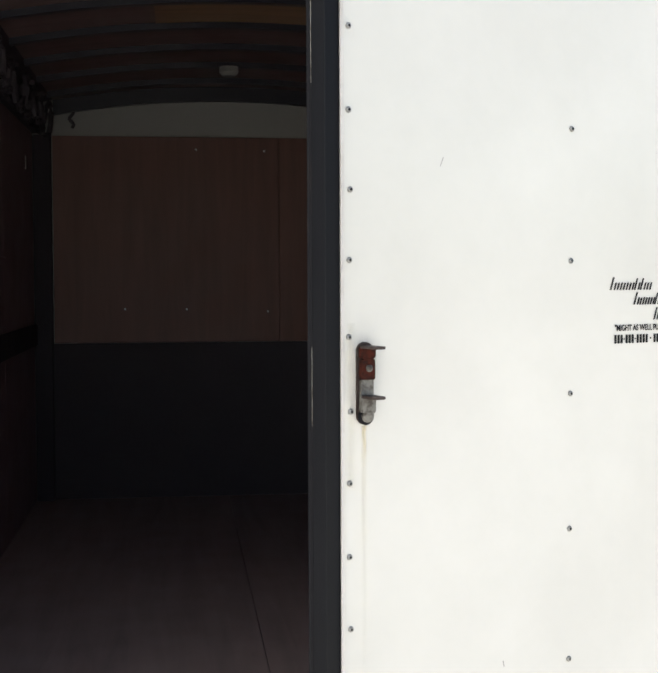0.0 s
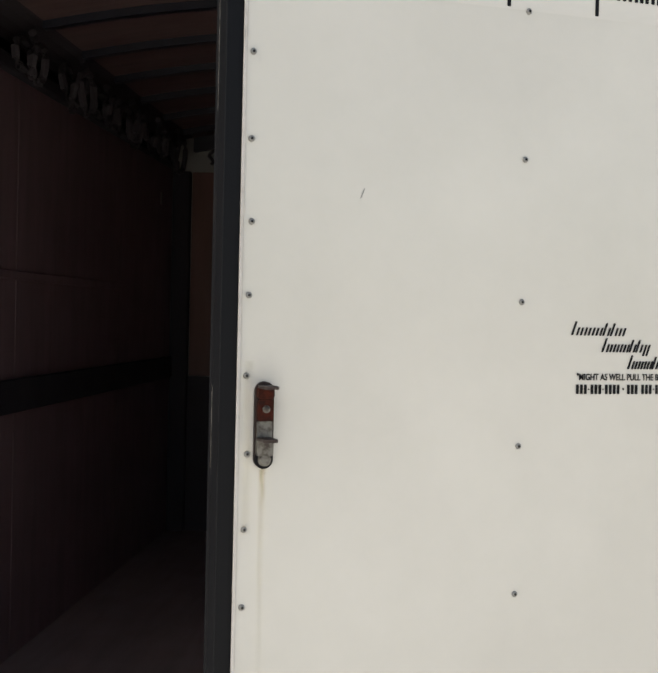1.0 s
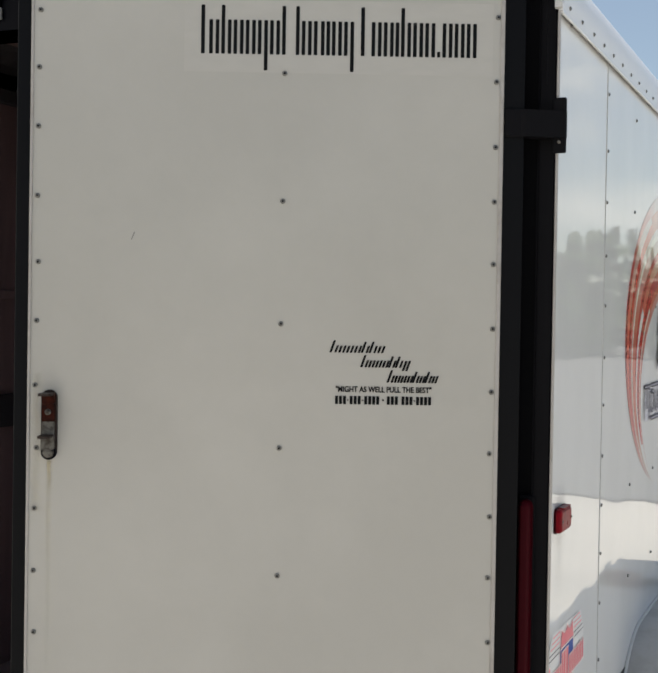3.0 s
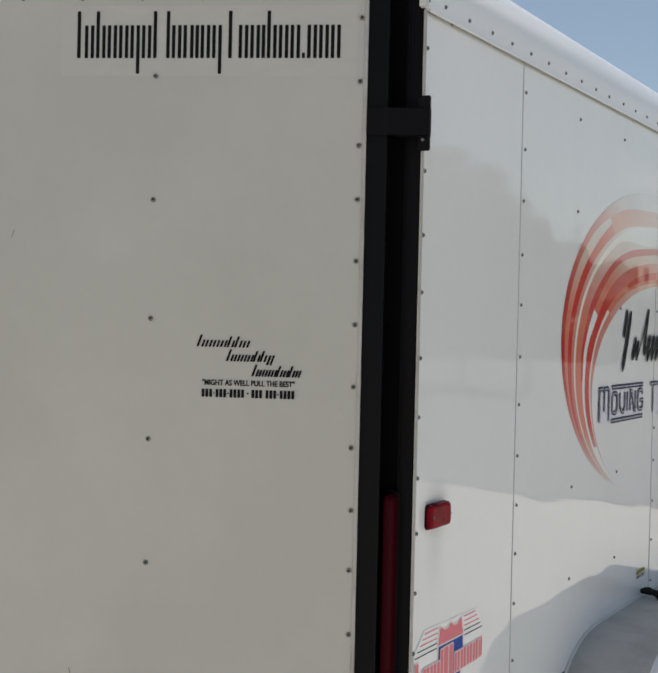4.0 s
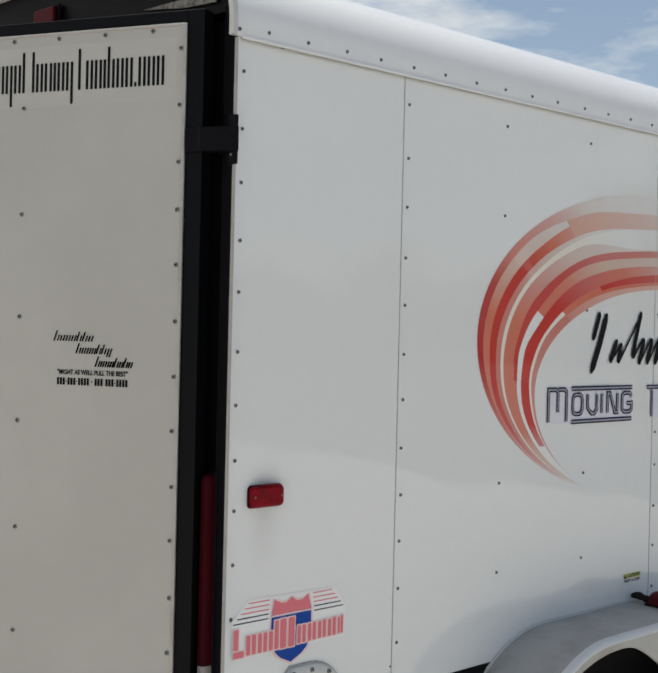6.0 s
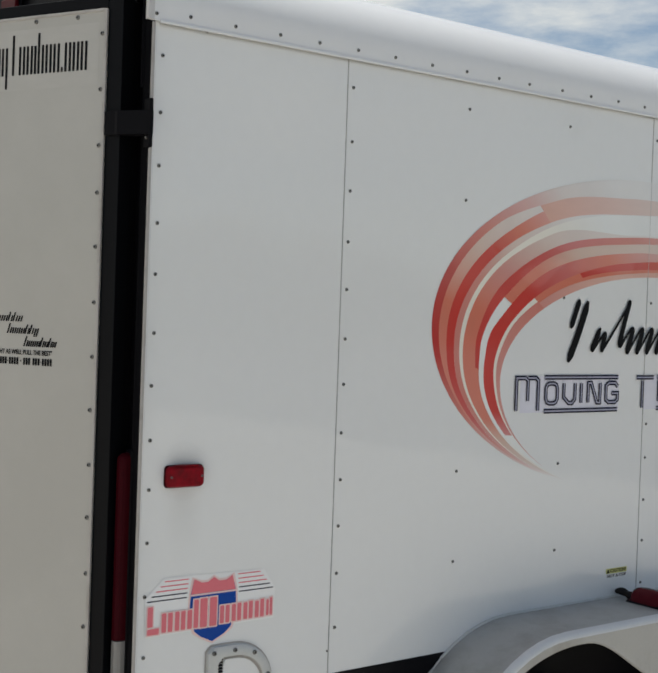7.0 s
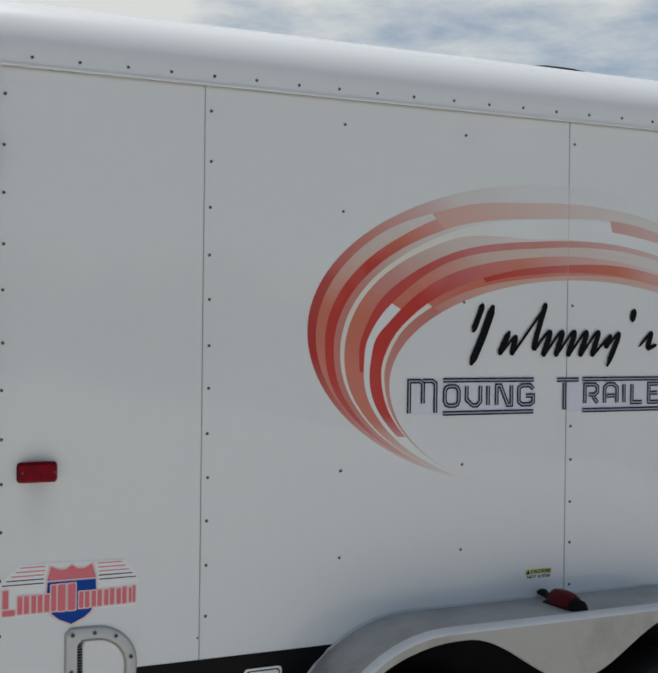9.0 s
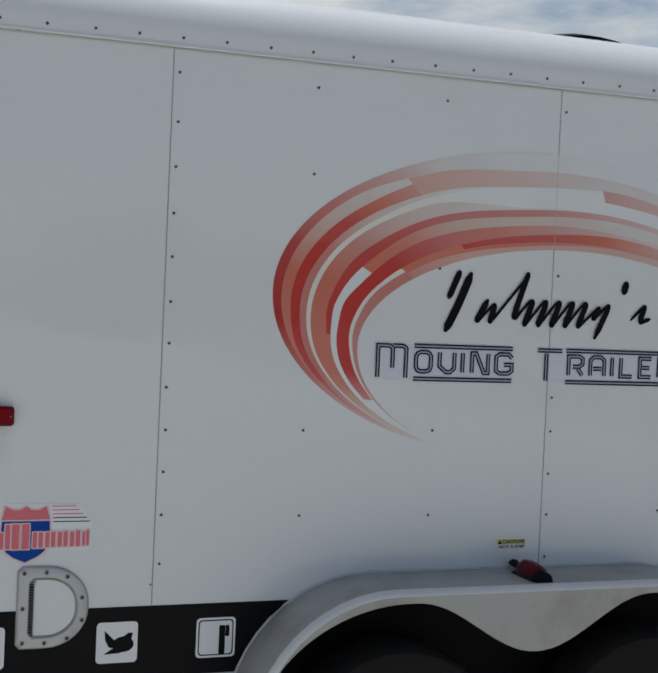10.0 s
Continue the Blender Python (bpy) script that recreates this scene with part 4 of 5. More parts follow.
# a black scrawl of brush strokes, thick where they fall and thin where they rise
def stroke(pts, parent, thick=0.021, thin=0.009):
    """One brush stroke along a zigzag: falling runs broad, rising runs narrow, both ends rounded off."""
    fine = []
    for (a, b), (c, d) in zip(pts, pts[1:]):
        for k in range(14):
            f = k / 14
            fine.append((a + (c - a) * f, b + (d - b) * f))
    fine.append(pts[-1])
    for _ in range(24):
        fine = [fine[0]] + [((p[0] + 2 * q[0] + r[0]) / 4, (p[1] + 2 * q[1] + r[1]) / 4) for p, q, r in zip(fine, fine[1:], fine[2:])] + [fine[-1]]
    left, right = [], []
    n = len(fine)
    wide = None
    for k, q in enumerate(fine):
        d = Vector(fine[min(n - 1, k + 1)]) - Vector(fine[max(0, k - 1)])
        d = d.normalized() if d.length else Vector((1, 0))
        want = thin + (thick - thin) * min(1.0, max(0.0, 0.5 - 0.75 * d.y))
        wide = want if wide is None else wide + (want - wide) * 0.3
        w = 0.5 * wide * min(1.0, 0.35 + 0.2 * min(k, n - 1 - k))
        side = Vector((-d.y, d.x)) * w
        left.append(Vector(q) + side)
        right.append(Vector(q) - side)
    bm = bmesh.new()
    for k in range(n - 1):
        sheet(bm, [tuple(left[k]), tuple(left[k + 1]), tuple(right[k + 1]), tuple(right[k])], on_side, 0.0034 + 0.000004 * k)
    part("brush_stroke", bm, M_INK, parent)


scrawl = new("brush_scrawl")
scrawl.parent = trailer
scrawl["label"] = "black slanted brush-stroke scrawl"
stroke([(1.488, 1.628), (1.449, 1.530), (1.407, 1.446)], scrawl, 0.026, 0.016)
stroke([(1.450, 1.632), (1.434, 1.592), (1.414, 1.545)], scrawl, 0.020, 0.012)
zig = [(1.548, 1.550), (1.512, 1.486), (1.518, 1.484), (1.576, 1.546), (1.556, 1.484), (1.562, 1.484), (1.686, 1.634), (1.680, 1.634), (1.628, 1.478)]
for k in range(5):
    zig += [(1.690 + 0.047 * k, 1.551), (1.702 + 0.047 * k, 1.549), (1.674 + 0.047 * k, 1.480), (1.680 + 0.047 * k, 1.479)]
zig += [(1.945, 1.552), (1.908, 1.492), (1.983, 1.566), (1.922, 1.440)]
stroke(zig, scrawl, 0.020, 0.009)
stroke([(2.034, 1.626), (2.022, 1.584)], scrawl, 0.024, 0.020)
stroke([(2.052, 1.503), (2.112, 1.562), (2.084, 1.496), (2.128, 1.512)], scrawl, 0.020, 0.010)
for y0, y1 in ((1.214, 1.646), (1.770, 2.45)):
    backing(y0, 1.300, y1, 1.405, on_side, M_PRINT, LILAC, trailer, "pale lilac backing film behind the capitals")


def ribbon(bm, pts, width, closed=False):
    """A flat stroke of even width along a bent line, mitred at its corners."""
    p = [Vector(q) for q in pts]
    n = len(p)
    left, right = [], []
    for k in range(n):
        a = p[k] - p[k - 1] if (k or closed) else p[1] - p[0]
        b = p[(k + 1) % n] - p[k] if (k < n - 1 or closed) else p[k] - p[k - 1]
        a, b = a.normalized(), b.normalized()
        na, nb = Vector((-a.y, a.x)), Vector((-b.y, b.x))
        m = (na + nb).normalized()
        m *= min(1.8, 1.0 / max(0.3, m.dot(na))) * width / 2
        left.append(p[k] + m)
        right.append(p[k] - m)
    for k in range(n if closed else n - 1):
        j = (k + 1) % n
        yield left[k], left[j], right[j], right[k]


ROUND = [(0.5 + 0.5 * math.copysign(abs(math.cos(t)) ** 0.7, math.cos(t)), 0.5 + 0.5 * math.copysign(abs(math.sin(t)) ** 0.5, math.sin(t))) for t in [radians(15 + 30 * k) for k in range(12)]]
STROKES = {
    "M": ([(0, 0), (0, 1), (0.40, 1), (0.52, 0.92), (0.52, 0.30)], [(0.52, 1), (0.88, 1), (1, 0.92), (1, 0)]),
    "O": (ROUND,),
    "V": ([(0, 1), (0, 0.30), (0.45, 0), (0.75, 0), (1, 0.2), (1, 1)],),
    "I": ([(0, 0), (0, 1)],),
    "N": ([(0, 0), (0, 1), (0.25, 1), (0.75, 0), (1, 0), (1, 1)],),
    "G": ([(1, 0.80), (0.78, 1), (0.22, 1), (0, 0.86), (0, 0.14), (0.22, 0), (0.78, 0), (1, 0.14), (1, 0.46), (0.48, 0.46)],),
    "T": ([(-0.6, 1), (1.1, 1)], [(0, 0), (0, 0.9)]),
    "R": ([(0, 0), (0, 1), (0.78, 1), (1, 0.88), (1, 0.60), (0.78, 0.46), (0.30, 0.46)], [(0.66, 0.36), (1, 0)]),
    "A": ([(0, 0), (0, 0.82), (0.25, 1), (0.75, 1), (1, 0.82), (1, 0)], [(0.2, 0.38), (0.8, 0.38)]),
    "L": ([(0, 1), (0, 0), (1, 0)],),
    "E": ([(1, 1), (0, 1), (0, 0), (1, 0)], [(0.2, 0.5), (0.85, 0.5)]),
    "S": ([(1, 0.84), (0.78, 1), (0.22, 1), (0, 0.86), (0, 0.64), (0.22, 0.5), (0.78, 0.5), (1, 0.38), (1, 0.14), (0.78, 0), (0.22, 0), (0, 0.16)],),
}
lettering = new("lettering")
lettering.parent = trailer
lettering["label"] = "navy double-lined capitals between two rules"


def stroke_letter(lines, y0, z0, wide, tall, name="letter", closed=False):
    for width, mat, lift, nm in ((0.0138, M_NAVY, 0.0024, name), (0.0044, M_SILVER, 0.0028, name + "_core")):
        bm = bmesh.new()
        for line in lines:
            for quad in ribbon(bm, [(y0 + a * wide, z0 + b * tall) for a, b in line], width, closed):
                sheet(bm, [tuple(q) for q in quad], on_side, lift)
        bmesh.ops.remove_doubles(bm, verts=bm.verts[:], dist=0.0001)
        part(nm, bm, mat, lettering)


stroke_letter(STROKES["M"], 1.196, 1.306, 0.090, 0.094)
y = 1.318
for code, wide in (("O", 0.050), ("V", 0.049), ("I", 0.0), ("N", 0.054), ("G", 0.054)):
    stroke_letter(STROKES[code], y, 1.3255, wide, 0.0585, closed=code == "O")
    y += wide + 0.0275 + (0.004 if code == "I" else 0)
stroke_letter(STROKES["T"], 1.758, 1.306, 0.050, 0.094)
y = 1.838
for code, wide in (("R", 0.050), ("A", 0.050), ("I", 0.0), ("L", 0.042), ("E", 0.042), ("R", 0.050), ("S", 0.048)):
    stroke_letter(STROKES[code], y, 1.3255, wide, 0.0585)
    y += wide + 0.0285 + (0.004 if code == "I" else 0)
for a, b in ((1.312, 1.640), (1.828, y - 0.02)):
    for z in (1.4015, 1.3035):
        stroke_letter(([(0, 0), (1, 0)],), a, z, b - a, 0.0, "rule")

# shield decal with speed lines
bm = bmesh.new()
sheet(bm, [(0.024, 0.817), (0.379, 0.821), (0.381, 0.893), (0.347, 0.943), (0.070, 0.948), (0.022, 0.904)], on_side, 0.0006)
shield = part("shield_decal", bm, M_WHITE, trailer, "white decal with red and blue road shield and speed lines")


def shield_outline(g):
    pts = [(0.140 - g, 0.868), (0.142 - g, 0.905), (0.150 - g, 0.938 + g), (0.172, 0.928 + g), (0.188, 0.928 + g), (0.204, 0.938 + g), (0.220, 0.928 + g), (0.238, 0.928 + g),
           (0.256 + g, 0.938 + g), (0.266 + g, 0.905), (0.268 + g, 0.868), (0.262 + g, 0.835 - g * 0.5)]
    return pts + [(0.254 + g, 0.816 - g), (0.237, 0.802 - g), (0.204, 0.787 - g), (0.171, 0.802 - g), (0.154 - g, 0.816 - g), (0.146 - g, 0.835 - g * 0.5)]


part("shield_rim", sheet(bmesh.new(), shield_outline(0.005), on_side, 0.0012), M_PALEPINK, shield)
part("shield_field", sheet(bmesh.new(), shield_outline(0.0), on_side, 0.0015), M_BLUE, shield, "blue shield field")
part("shield_top", sheet(bmesh.new(), [(0.1425, 0.903), (0.150, 0.938), (0.172, 0.928), (0.188, 0.928), (0.204, 0.938), (0.220, 0.928), (0.238, 0.928), (0.256, 0.938), (0.2655, 0.903)], on_side, 0.0018), M_PINK, shield, "faded red upper field")
bars("shield_rule", [(0.141, 0.8985, 0.267, 0.9025)], M_PALEPINK, shield, on_side, 0.0020)
for k in range(5):
    z = 0.9385 - 0.0105 * k
    inset = 0.013 * k
    bars("speed_line", [(0.072 - inset * 0.85, z, 0.136 - 0.001 * k, z + 0.0026), (0.272 + 0.001 * k, z - 0.002, 0.336 + inset * 0.75, z + 0.0006)], M_PINK if k < 3 else M_NAVY, shield, on_side, 0.0011, round_=0.001)
solid = [(0.029, 0.822, 0.060, 0.836), (0.029, 0.840, 0.043, 0.886)]
for y0, y1, z0, z1 in ((0.066, 0.095, 0.824, 0.868), (0.101, 0.129, 0.824, 0.868), (0.134, 0.164, 0.824, 0.890), (0.168, 0.214, 0.823, 0.891), (0.223, 0.250, 0.826, 0.868),
                       (0.256, 0.283, 0.827, 0.869), (0.289, 0.316, 0.828, 0.870), (0.322, 0.349, 0.828, 0.871), (0.355, 0.373, 0.829, 0.872)):
    w = (y1 - y0) * 0.43
    solid += [(y0, z0, y0 + w, z1 if y1 - y0 > 0.04 else min(z1, 0.868)), (y1 - w, z0, y1, z1)]
for k, (a, b, c, d) in enumerate(solid):
    bars("letter_edge", [(a - 0.003, b - 0.003, c + 0.003, d + 0.003)], M_PALEPINK, shield, on_side, 0.0021 + 0.00006 * (k % 3), round_=0.003)
bars("letter_bar", solid, M_PINK, shield, on_side, 0.0025, "faded red chunky bars across the shield", round_=0.003)


# square stickers on the black band
def sticker(y0):
    base = part("square_sticker", sheet(bmesh.new(), rounded(y0, 0.501, y0 + 0.114, 0.6145, 0.012), on_side, 0.0012), M_WHITE, trailer, "white rounded square sticker")
    return base


s1 = sticker(0.404)
bm = bmesh.new()
sheet(bm, [(0.438 + 0.040 + 0.030 * math.cos(radians(a)), 0.552 + 0.022 * math.sin(radians(a))) for a in range(0, 360, 24)], on_side, 0.0016)
sheet(bm, [(0.426, 0.592), (0.452, 0.566), (0.486, 0.556), (0.470, 0.534), (0.438, 0.546), (0.428, 0.566)], on_side, 0.00165)
sheet(bm, [(0.492, 0.584), (0.505, 0.583), (0.500, 0.566), (0.486, 0.556), (0.476, 0.572)], on_side, 0.0017)
sheet(bm, [(0.425, 0.526), (0.470, 0.528), (0.480, 0.545), (0.446, 0.540)], on_side, 0.00175)
part("sticker_shape", bm, M_INK, s1, "black plain bird-like blot")
s2 = sticker(0.684)
bars("sticker_rim", [(0.690, 0.507, 0.792, 0.6085)], M_INK, s2, on_side, 0.0015, round_=0.010)
bars("sticker_field", [(0.6935, 0.5105, 0.7885, 0.605)], M_WHITE, s2, on_side, 0.0018, round_=0.009)
bars("sticker_shape", [(0.750, 0.5105, 0.768, 0.592), (0.7685, 0.560, 0.780, 0.592)], M_INK, s2, on_side, 0.0021, "black plain block shape", round_=0.003)
s3 = sticker(0.046)
bars("sticker_shape", [(0.066, 0.525, 0.140, 0.592)], M_INK, s3, on_side, 0.0016, round_=0.014)
bars("sticker_shape", [(0.074, 0.533, 0.132, 0.584)], M_WHITE, s3, on_side, 0.0019, round_=0.010)


def text(words, size, mat, parent, m, name, label, wide=1.0):
    """Lettering in the built-in font as a flat mesh, fitted to its width."""
    cu = bpy.data.curves.new(name, "FONT")
    cu.body, cu.size, cu.align_x, cu.align_y, cu.offset = words, size, "CENTER", "CENTER", size * 0.010
    tmp = new(name + "_outline", cu)
    bpy.context.view_layer.update()
    me = bpy.data.meshes.new_from_object(tmp.evaluated_get(bpy.context.evaluated_depsgraph_get()))
    bpy.data.objects.remove(tmp)
    xs = [v.co.x for v in me.vertices]
    f = wide / (max(xs) - min(xs))
    bold = bmesh.new()
    for k, (dx, dy) in enumerate(((-0.018, -0.012), (0.018, -0.012), (-0.018, 0.012), (0.018, 0.012))):     # heavy strokes: the outline laid four times
        first = len(bold.verts)
        bold.from_mesh(me)
        bold.verts.ensure_lookup_table()
        for v in bold.verts[first:]:
            v.co = m @ Vector((v.co.x * f + dx * size, v.co.y + dy * size, 0.00006 * k))
    bpy.data.meshes.remove(me)
    me = bpy.data.meshes.new(name)
    bold.to_mesh(me)
    bold.free()
    me.materials.append(mat)
    ob = new(name, me)
    ob.parent = parent
    ob["label"] = label
    return ob


caution = part("caution_sticker", sheet(bmesh.new(), rounded(1.619, 0.7995, 1.718, 0.815, 0.002), on_side, 0.0004), M_YELLOW, trailer, "small yellow caution sticker")
SIDE_M = lambda y, z, out: Matrix(((0, 0, 1, 0.0006 + out), (1, 0, 0, y), (0, 1, 0, z), (0, 0, 0, 1)))
text("CAUTION!", 0.0145, M_INK, caution, SIDE_M(1.676, 0.8073, 0.0008), "caution_text", "black capital letters", 0.072)
text("NOT A STEP", 0.0125, M_INK, caution, SIDE_M(1.670, 0.7915, 0.0006), "caution_text", "black capital letters", 0.088)
bm = bmesh.new()
sheet(bm, [(1.622, 0.801), (1.637, 0.801), (1.6295, 0.8135)], on_side, 0.0009)
part("caution_triangle", bm, M_INK, caution)

# website bars, maker's bars and slogan on the door
LET = lambda a, b, c: on_door(a, b, 0.0006 + c)
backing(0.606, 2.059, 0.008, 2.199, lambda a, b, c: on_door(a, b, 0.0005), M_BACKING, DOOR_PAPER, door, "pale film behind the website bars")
u, items = 0.578, []
tall, base, xh, low = 2.188, 2.094, 2.160, 2.063
for code in "JxhxxyxMxvixgTxxihxx.xxx":
    stem = 0.0042
    wide = {"M": 0.034, "T": 0.026, "i": 0.0060, ".": 0.006, "J": 0.016, "v": 0.021}.get(code, 0.0195)
    top = tall if code in "JMTh" else xh
    if code == ".":
        items.append((u, base, u - 0.006, base + 0.011))
    elif code in "iJT":
        mid = u - wide / 2
        items.append((mid + 0.0037, base, mid - 0.0037, top))
    else:
        items += [(u, base, u - 0.0072, top), (u - wide + 0.0072, low if code in "yg" else base, u - wide, xh if code != "M" else tall)]
    u -= wide + 0.0041
f = (0.578 - 0.040) / (0.578 - (u + 0.0041))
items = [(0.578 - (0.578 - a) * f, b, 0.578 - (0.578 - c) * f, d) for a, b, c, d in items]
bars("address_bars", items, M_INK, door, LET, 0.0004, "tall condensed black bars across the door", round_=0.0015, split=True)

items = []
for u0, u1, z0, count in ((0.312, 0.206, 1.519, 7), (0.252, 0.158, 1.491, 7), (0.200, 0.103, 1.462, 8)):
    step = (u0 - u1) / count
    for k in range(count):
        a = u0 - k * step
        hi = z0 + (0.024 if k == 0 else (0.022 if k in (count - 2, 4) else 0.0135))
        lo = z0 - (0.006 if k == count - 1 and z0 == 1.491 else 0)
        items += [(a, lo, a - 0.0046, hi), (a - step * 0.52, lo, a - step * 0.52 - 0.0044, z0 + 0.0140)]
bars("maker_bars", items, M_INK, door, LET, 0.0003, "three short rows of slanted black bars", slant=-0.35, round_=0.001)
DOOR_M = lambda a, z, out: Matrix(((-DOOR_U.x, 0, DOOR_N.x, on_door(a, z, out)[0]), (-DOOR_U.y, 0, DOOR_N.y, on_door(a, z, out)[1]), (0, 1, 0, z), (0, 0, 0, 1)))
text('"MIGHT AS WELL PULL THE BEST"', 0.0155, M_INK, door, DOOR_M(0.2095, 1.4475, 0.0012), "slogan_text", "small bold black capitals", 0.186)
items, a = [], 0.3035
for mark in "|||-|||-||||o|||_|||-||||":
    wide = {"|": 0.0078, "-": 0.0050, "o": 0.0128, "_": 0.0052}[mark]
    if mark == "|":
        items.append((a, 1.4188, a - 0.0058, 1.4352))
    elif mark != "_":
        mid = a - wide / 2 + 0.001
        items.append((mid + 0.0018, 1.4258, mid - 0.0018, 1.4282 if mark == "-" else 1.4294))
    a -= wide
bars("number_bars", items, M_INK, door, LET, 0.0003, "row of small black bars", round_=0.001)
bars("mark", [(0.5630, 0.850, 0.5650, 0.862)], M_SCREW, door, LET, 0.0002, slant=0.2, round_=0.0008)
bars("scratch", [(0.8745, 1.930, 0.8750, 1.945)], M_EDGE, door, LET, 0.0002, slant=0.02, round_=0.0003)
bars("scratch", [(0.6995, 1.731, 0.7010, 1.747)], M_SCREW, door, LET, 0.0002, slant=-0.4, round_=0.0005)


# rust run under the hasp, grime round the side lamp and hasp
def run(u0, u1, z0, z1, top, bottom):
    n, quads = 8, []
    for k in range(n):
        a, b = k / n, (k + 1) / n
        za, zb = z0 + (z1 - z0) * a, z0 + (z1 - z0) * b
        fa, fb = top + (bottom - top) * a, top + (bottom - top) * b
        mid = (u0 + u1) / 2 + 0.002 * math.sin(a * 9)
        mid2 = (u0 + u1) / 2 + 0.002 * math.sin(b * 9)
        quads.append(((on_door(u0, za, 0.0005), 0), (on_door(mid, za, 0.0005), fa), (on_door(mid2, zb, 0.0005), fb), (on_door(u0, zb, 0.0005), 0)))
        quads.append(((on_door(mid, za, 0.0005), fa), (on_door(u1, za, 0.0005), 0), (on_door(u1, zb, 0.0005), 0), (on_door(mid2, zb, 0.0005), fb)))
    return faded(bmesh.new(), quads, "rust_run", F_RUST, door, "thin rust run below the hasp")


run(0.864, 0.850, 1.301, 1.235, 0.45, 0.14)
run(0.892, 0.872, 1.470, 1.200, 0.10, 0.10)
run(0.864, 0.851, 1.235, 0.85, 0.14, 0.0)


def smudge(centre, ry, rz, strength, to3d, parent):
    quads = []
    for k in range(20):
        a, b = radians(18 * k), radians(18 * (k + 1))
        for r0, r1 in ((0.02, 0.35), (0.35, 0.7), (0.7, 1.0)):
            s0, s1 = strength * (1 - r0) ** 1.5, strength * (1 - r1) ** 1.5
            quads.append(tuple((to3d(centre[0] + ry * r * math.cos(t), centre[1] + rz * r * math.sin(t), 0.0003), s)
                               for r, t, s in ((r0, a, s0), (r1, a, s1), (r1, b, s1), (r0, b, s0))))
    return faded(bmesh.new(), quads, "grime_halo", F_GRIME_SHADE, parent, "soft grey grime round the fitting")


smudge((0.113, 1.192), 0.088, 0.070, 0.16, lambda a, b, c: on_side(a, b, c), trailer)
smudge((0.113, 1.130), 0.060, 0.160, 0.10, lambda a, b, c: on_side(a, b, c + 0.0002), trailer)
smudge((0.857, 1.395), 0.040, 0.095, 0.20, lambda a, b, c: on_door(a, b, 0.0006), door)


# the flange's shadow on the wall, painted as a fading dark film with dirt
quads = []
for k in range(40):
    ya, yb = 0.012 + 0.0872 * k, 0.012 + 0.0872 * (k + 1)
    za, zb = 2.2 + RISE * ya, 2.2 + RISE * yb
    quads.append(((on_side(ya, za - 0.013), 0.0), (on_side(yb, zb - 0.013), 0.0), (on_side(yb, zb), 0.4), (on_side(ya, za), 0.4)))
faded(bmesh.new(), quads, "flange_shade_line", F_GRIME_SHADE, trailer, "thin painted line of shadow and dirt under the roof edge flange")


# D-shaped vent
def d_shape(g):
    y0, y1, z0, z1 = 0.190 + g, 0.376 - g, 0.556 + g, 0.774 - g
    r = 0.110 - g
    pts = [(y0, z0 + 0.012), (y0 + 0.012, z0)]
    pts += [(y1 - r + r * math.cos(radians(-90 + 90 * k / 8)), z0 + 0.102 - g + (0.102 - g) * math.sin(radians(-90 + 90 * k / 8))) for k in range(9)]
    pts += [(y1 - r + r * math.cos(radians(90 * k / 8)), z1 - 0.102 + g + (0.102 - g) * math.sin(radians(90 * k / 8))) for k in range(9)]
    return pts + [(y0 + 0.014, z1), (y0, z1 - 0.014)]


bm = bmesh.new()
loops = [[bm.verts.new((x, y, z)) for y, z in d_shape(g)] for g, x in ((0.0, 0.001), (0.002, 0.010), (0.008, 0.014), (0.026, 0.014), (0.031, 0.007), (0.034, 0.006))]
for a, b in zip(loops, loops[1:]):
    for i in range(len(a)):
        bm.faces.new((a[i], a[(i + 1) % len(a)], b[(i + 1) % len(a)], b[i]))
bm.faces.new(loops[-1])
vent = part("side_vent", bm, M_CAST, trailer, "cast D-shaped flow vent with screwed rim", smooth=True)
bm = bmesh.new()
groove = [[bm.verts.new((x, y, z)) for y, z in d_shape(g)] for g, x in ((0.0285, 0.0125), (0.0310, 0.0095), (0.0330, 0.0074))]
for a, b in zip(groove, groove[1:]):
    for i in range(len(a)):
        bm.faces.new((a[i], a[(i + 1) % len(a)], b[(i + 1) % len(a)], b[i]))
part("groove", bm, M_EDGE, vent, "dull grey groove round the vent flap")
bm = bmesh.new()
prism(bm, d_shape(-0.0035), lambda a, b, c: (0.0006 + c, a, b), 0.0012)
part("sealant_ring", bm, M_EDGE, vent, "dirt-stained sealant round the vent rim")
for y, z in ((0.204, 0.760), (0.262, 0.761), (0.318, 0.748), (0.359, 0.690), (0.360, 0.628), (0.322, 0.580), (0.262, 0.570), (0.204, 0.572), (0.202, 0.665)):
    screw(vent, (0.014, y, z)).scale = (1.3, 1.3, 1.3)
flap = bmesh.new()
prism(flap, [(max(y, 0.2330), z) for y, z in d_shape(0.0345)], lambda a, b, c: (0.0062 + c, a, b), 0.0022)
part("flap", flap, M_SKIN, vent, "white flat vent flap")
for k in range(22):
    z = 0.590 + 0.0072 * k
    bm = bmesh.new()
    box(bm, (0.006, 0.2180, z), (0.0118, 0.2300, z + 0.0035))
    part("slat", bm, M_VOID, vent)

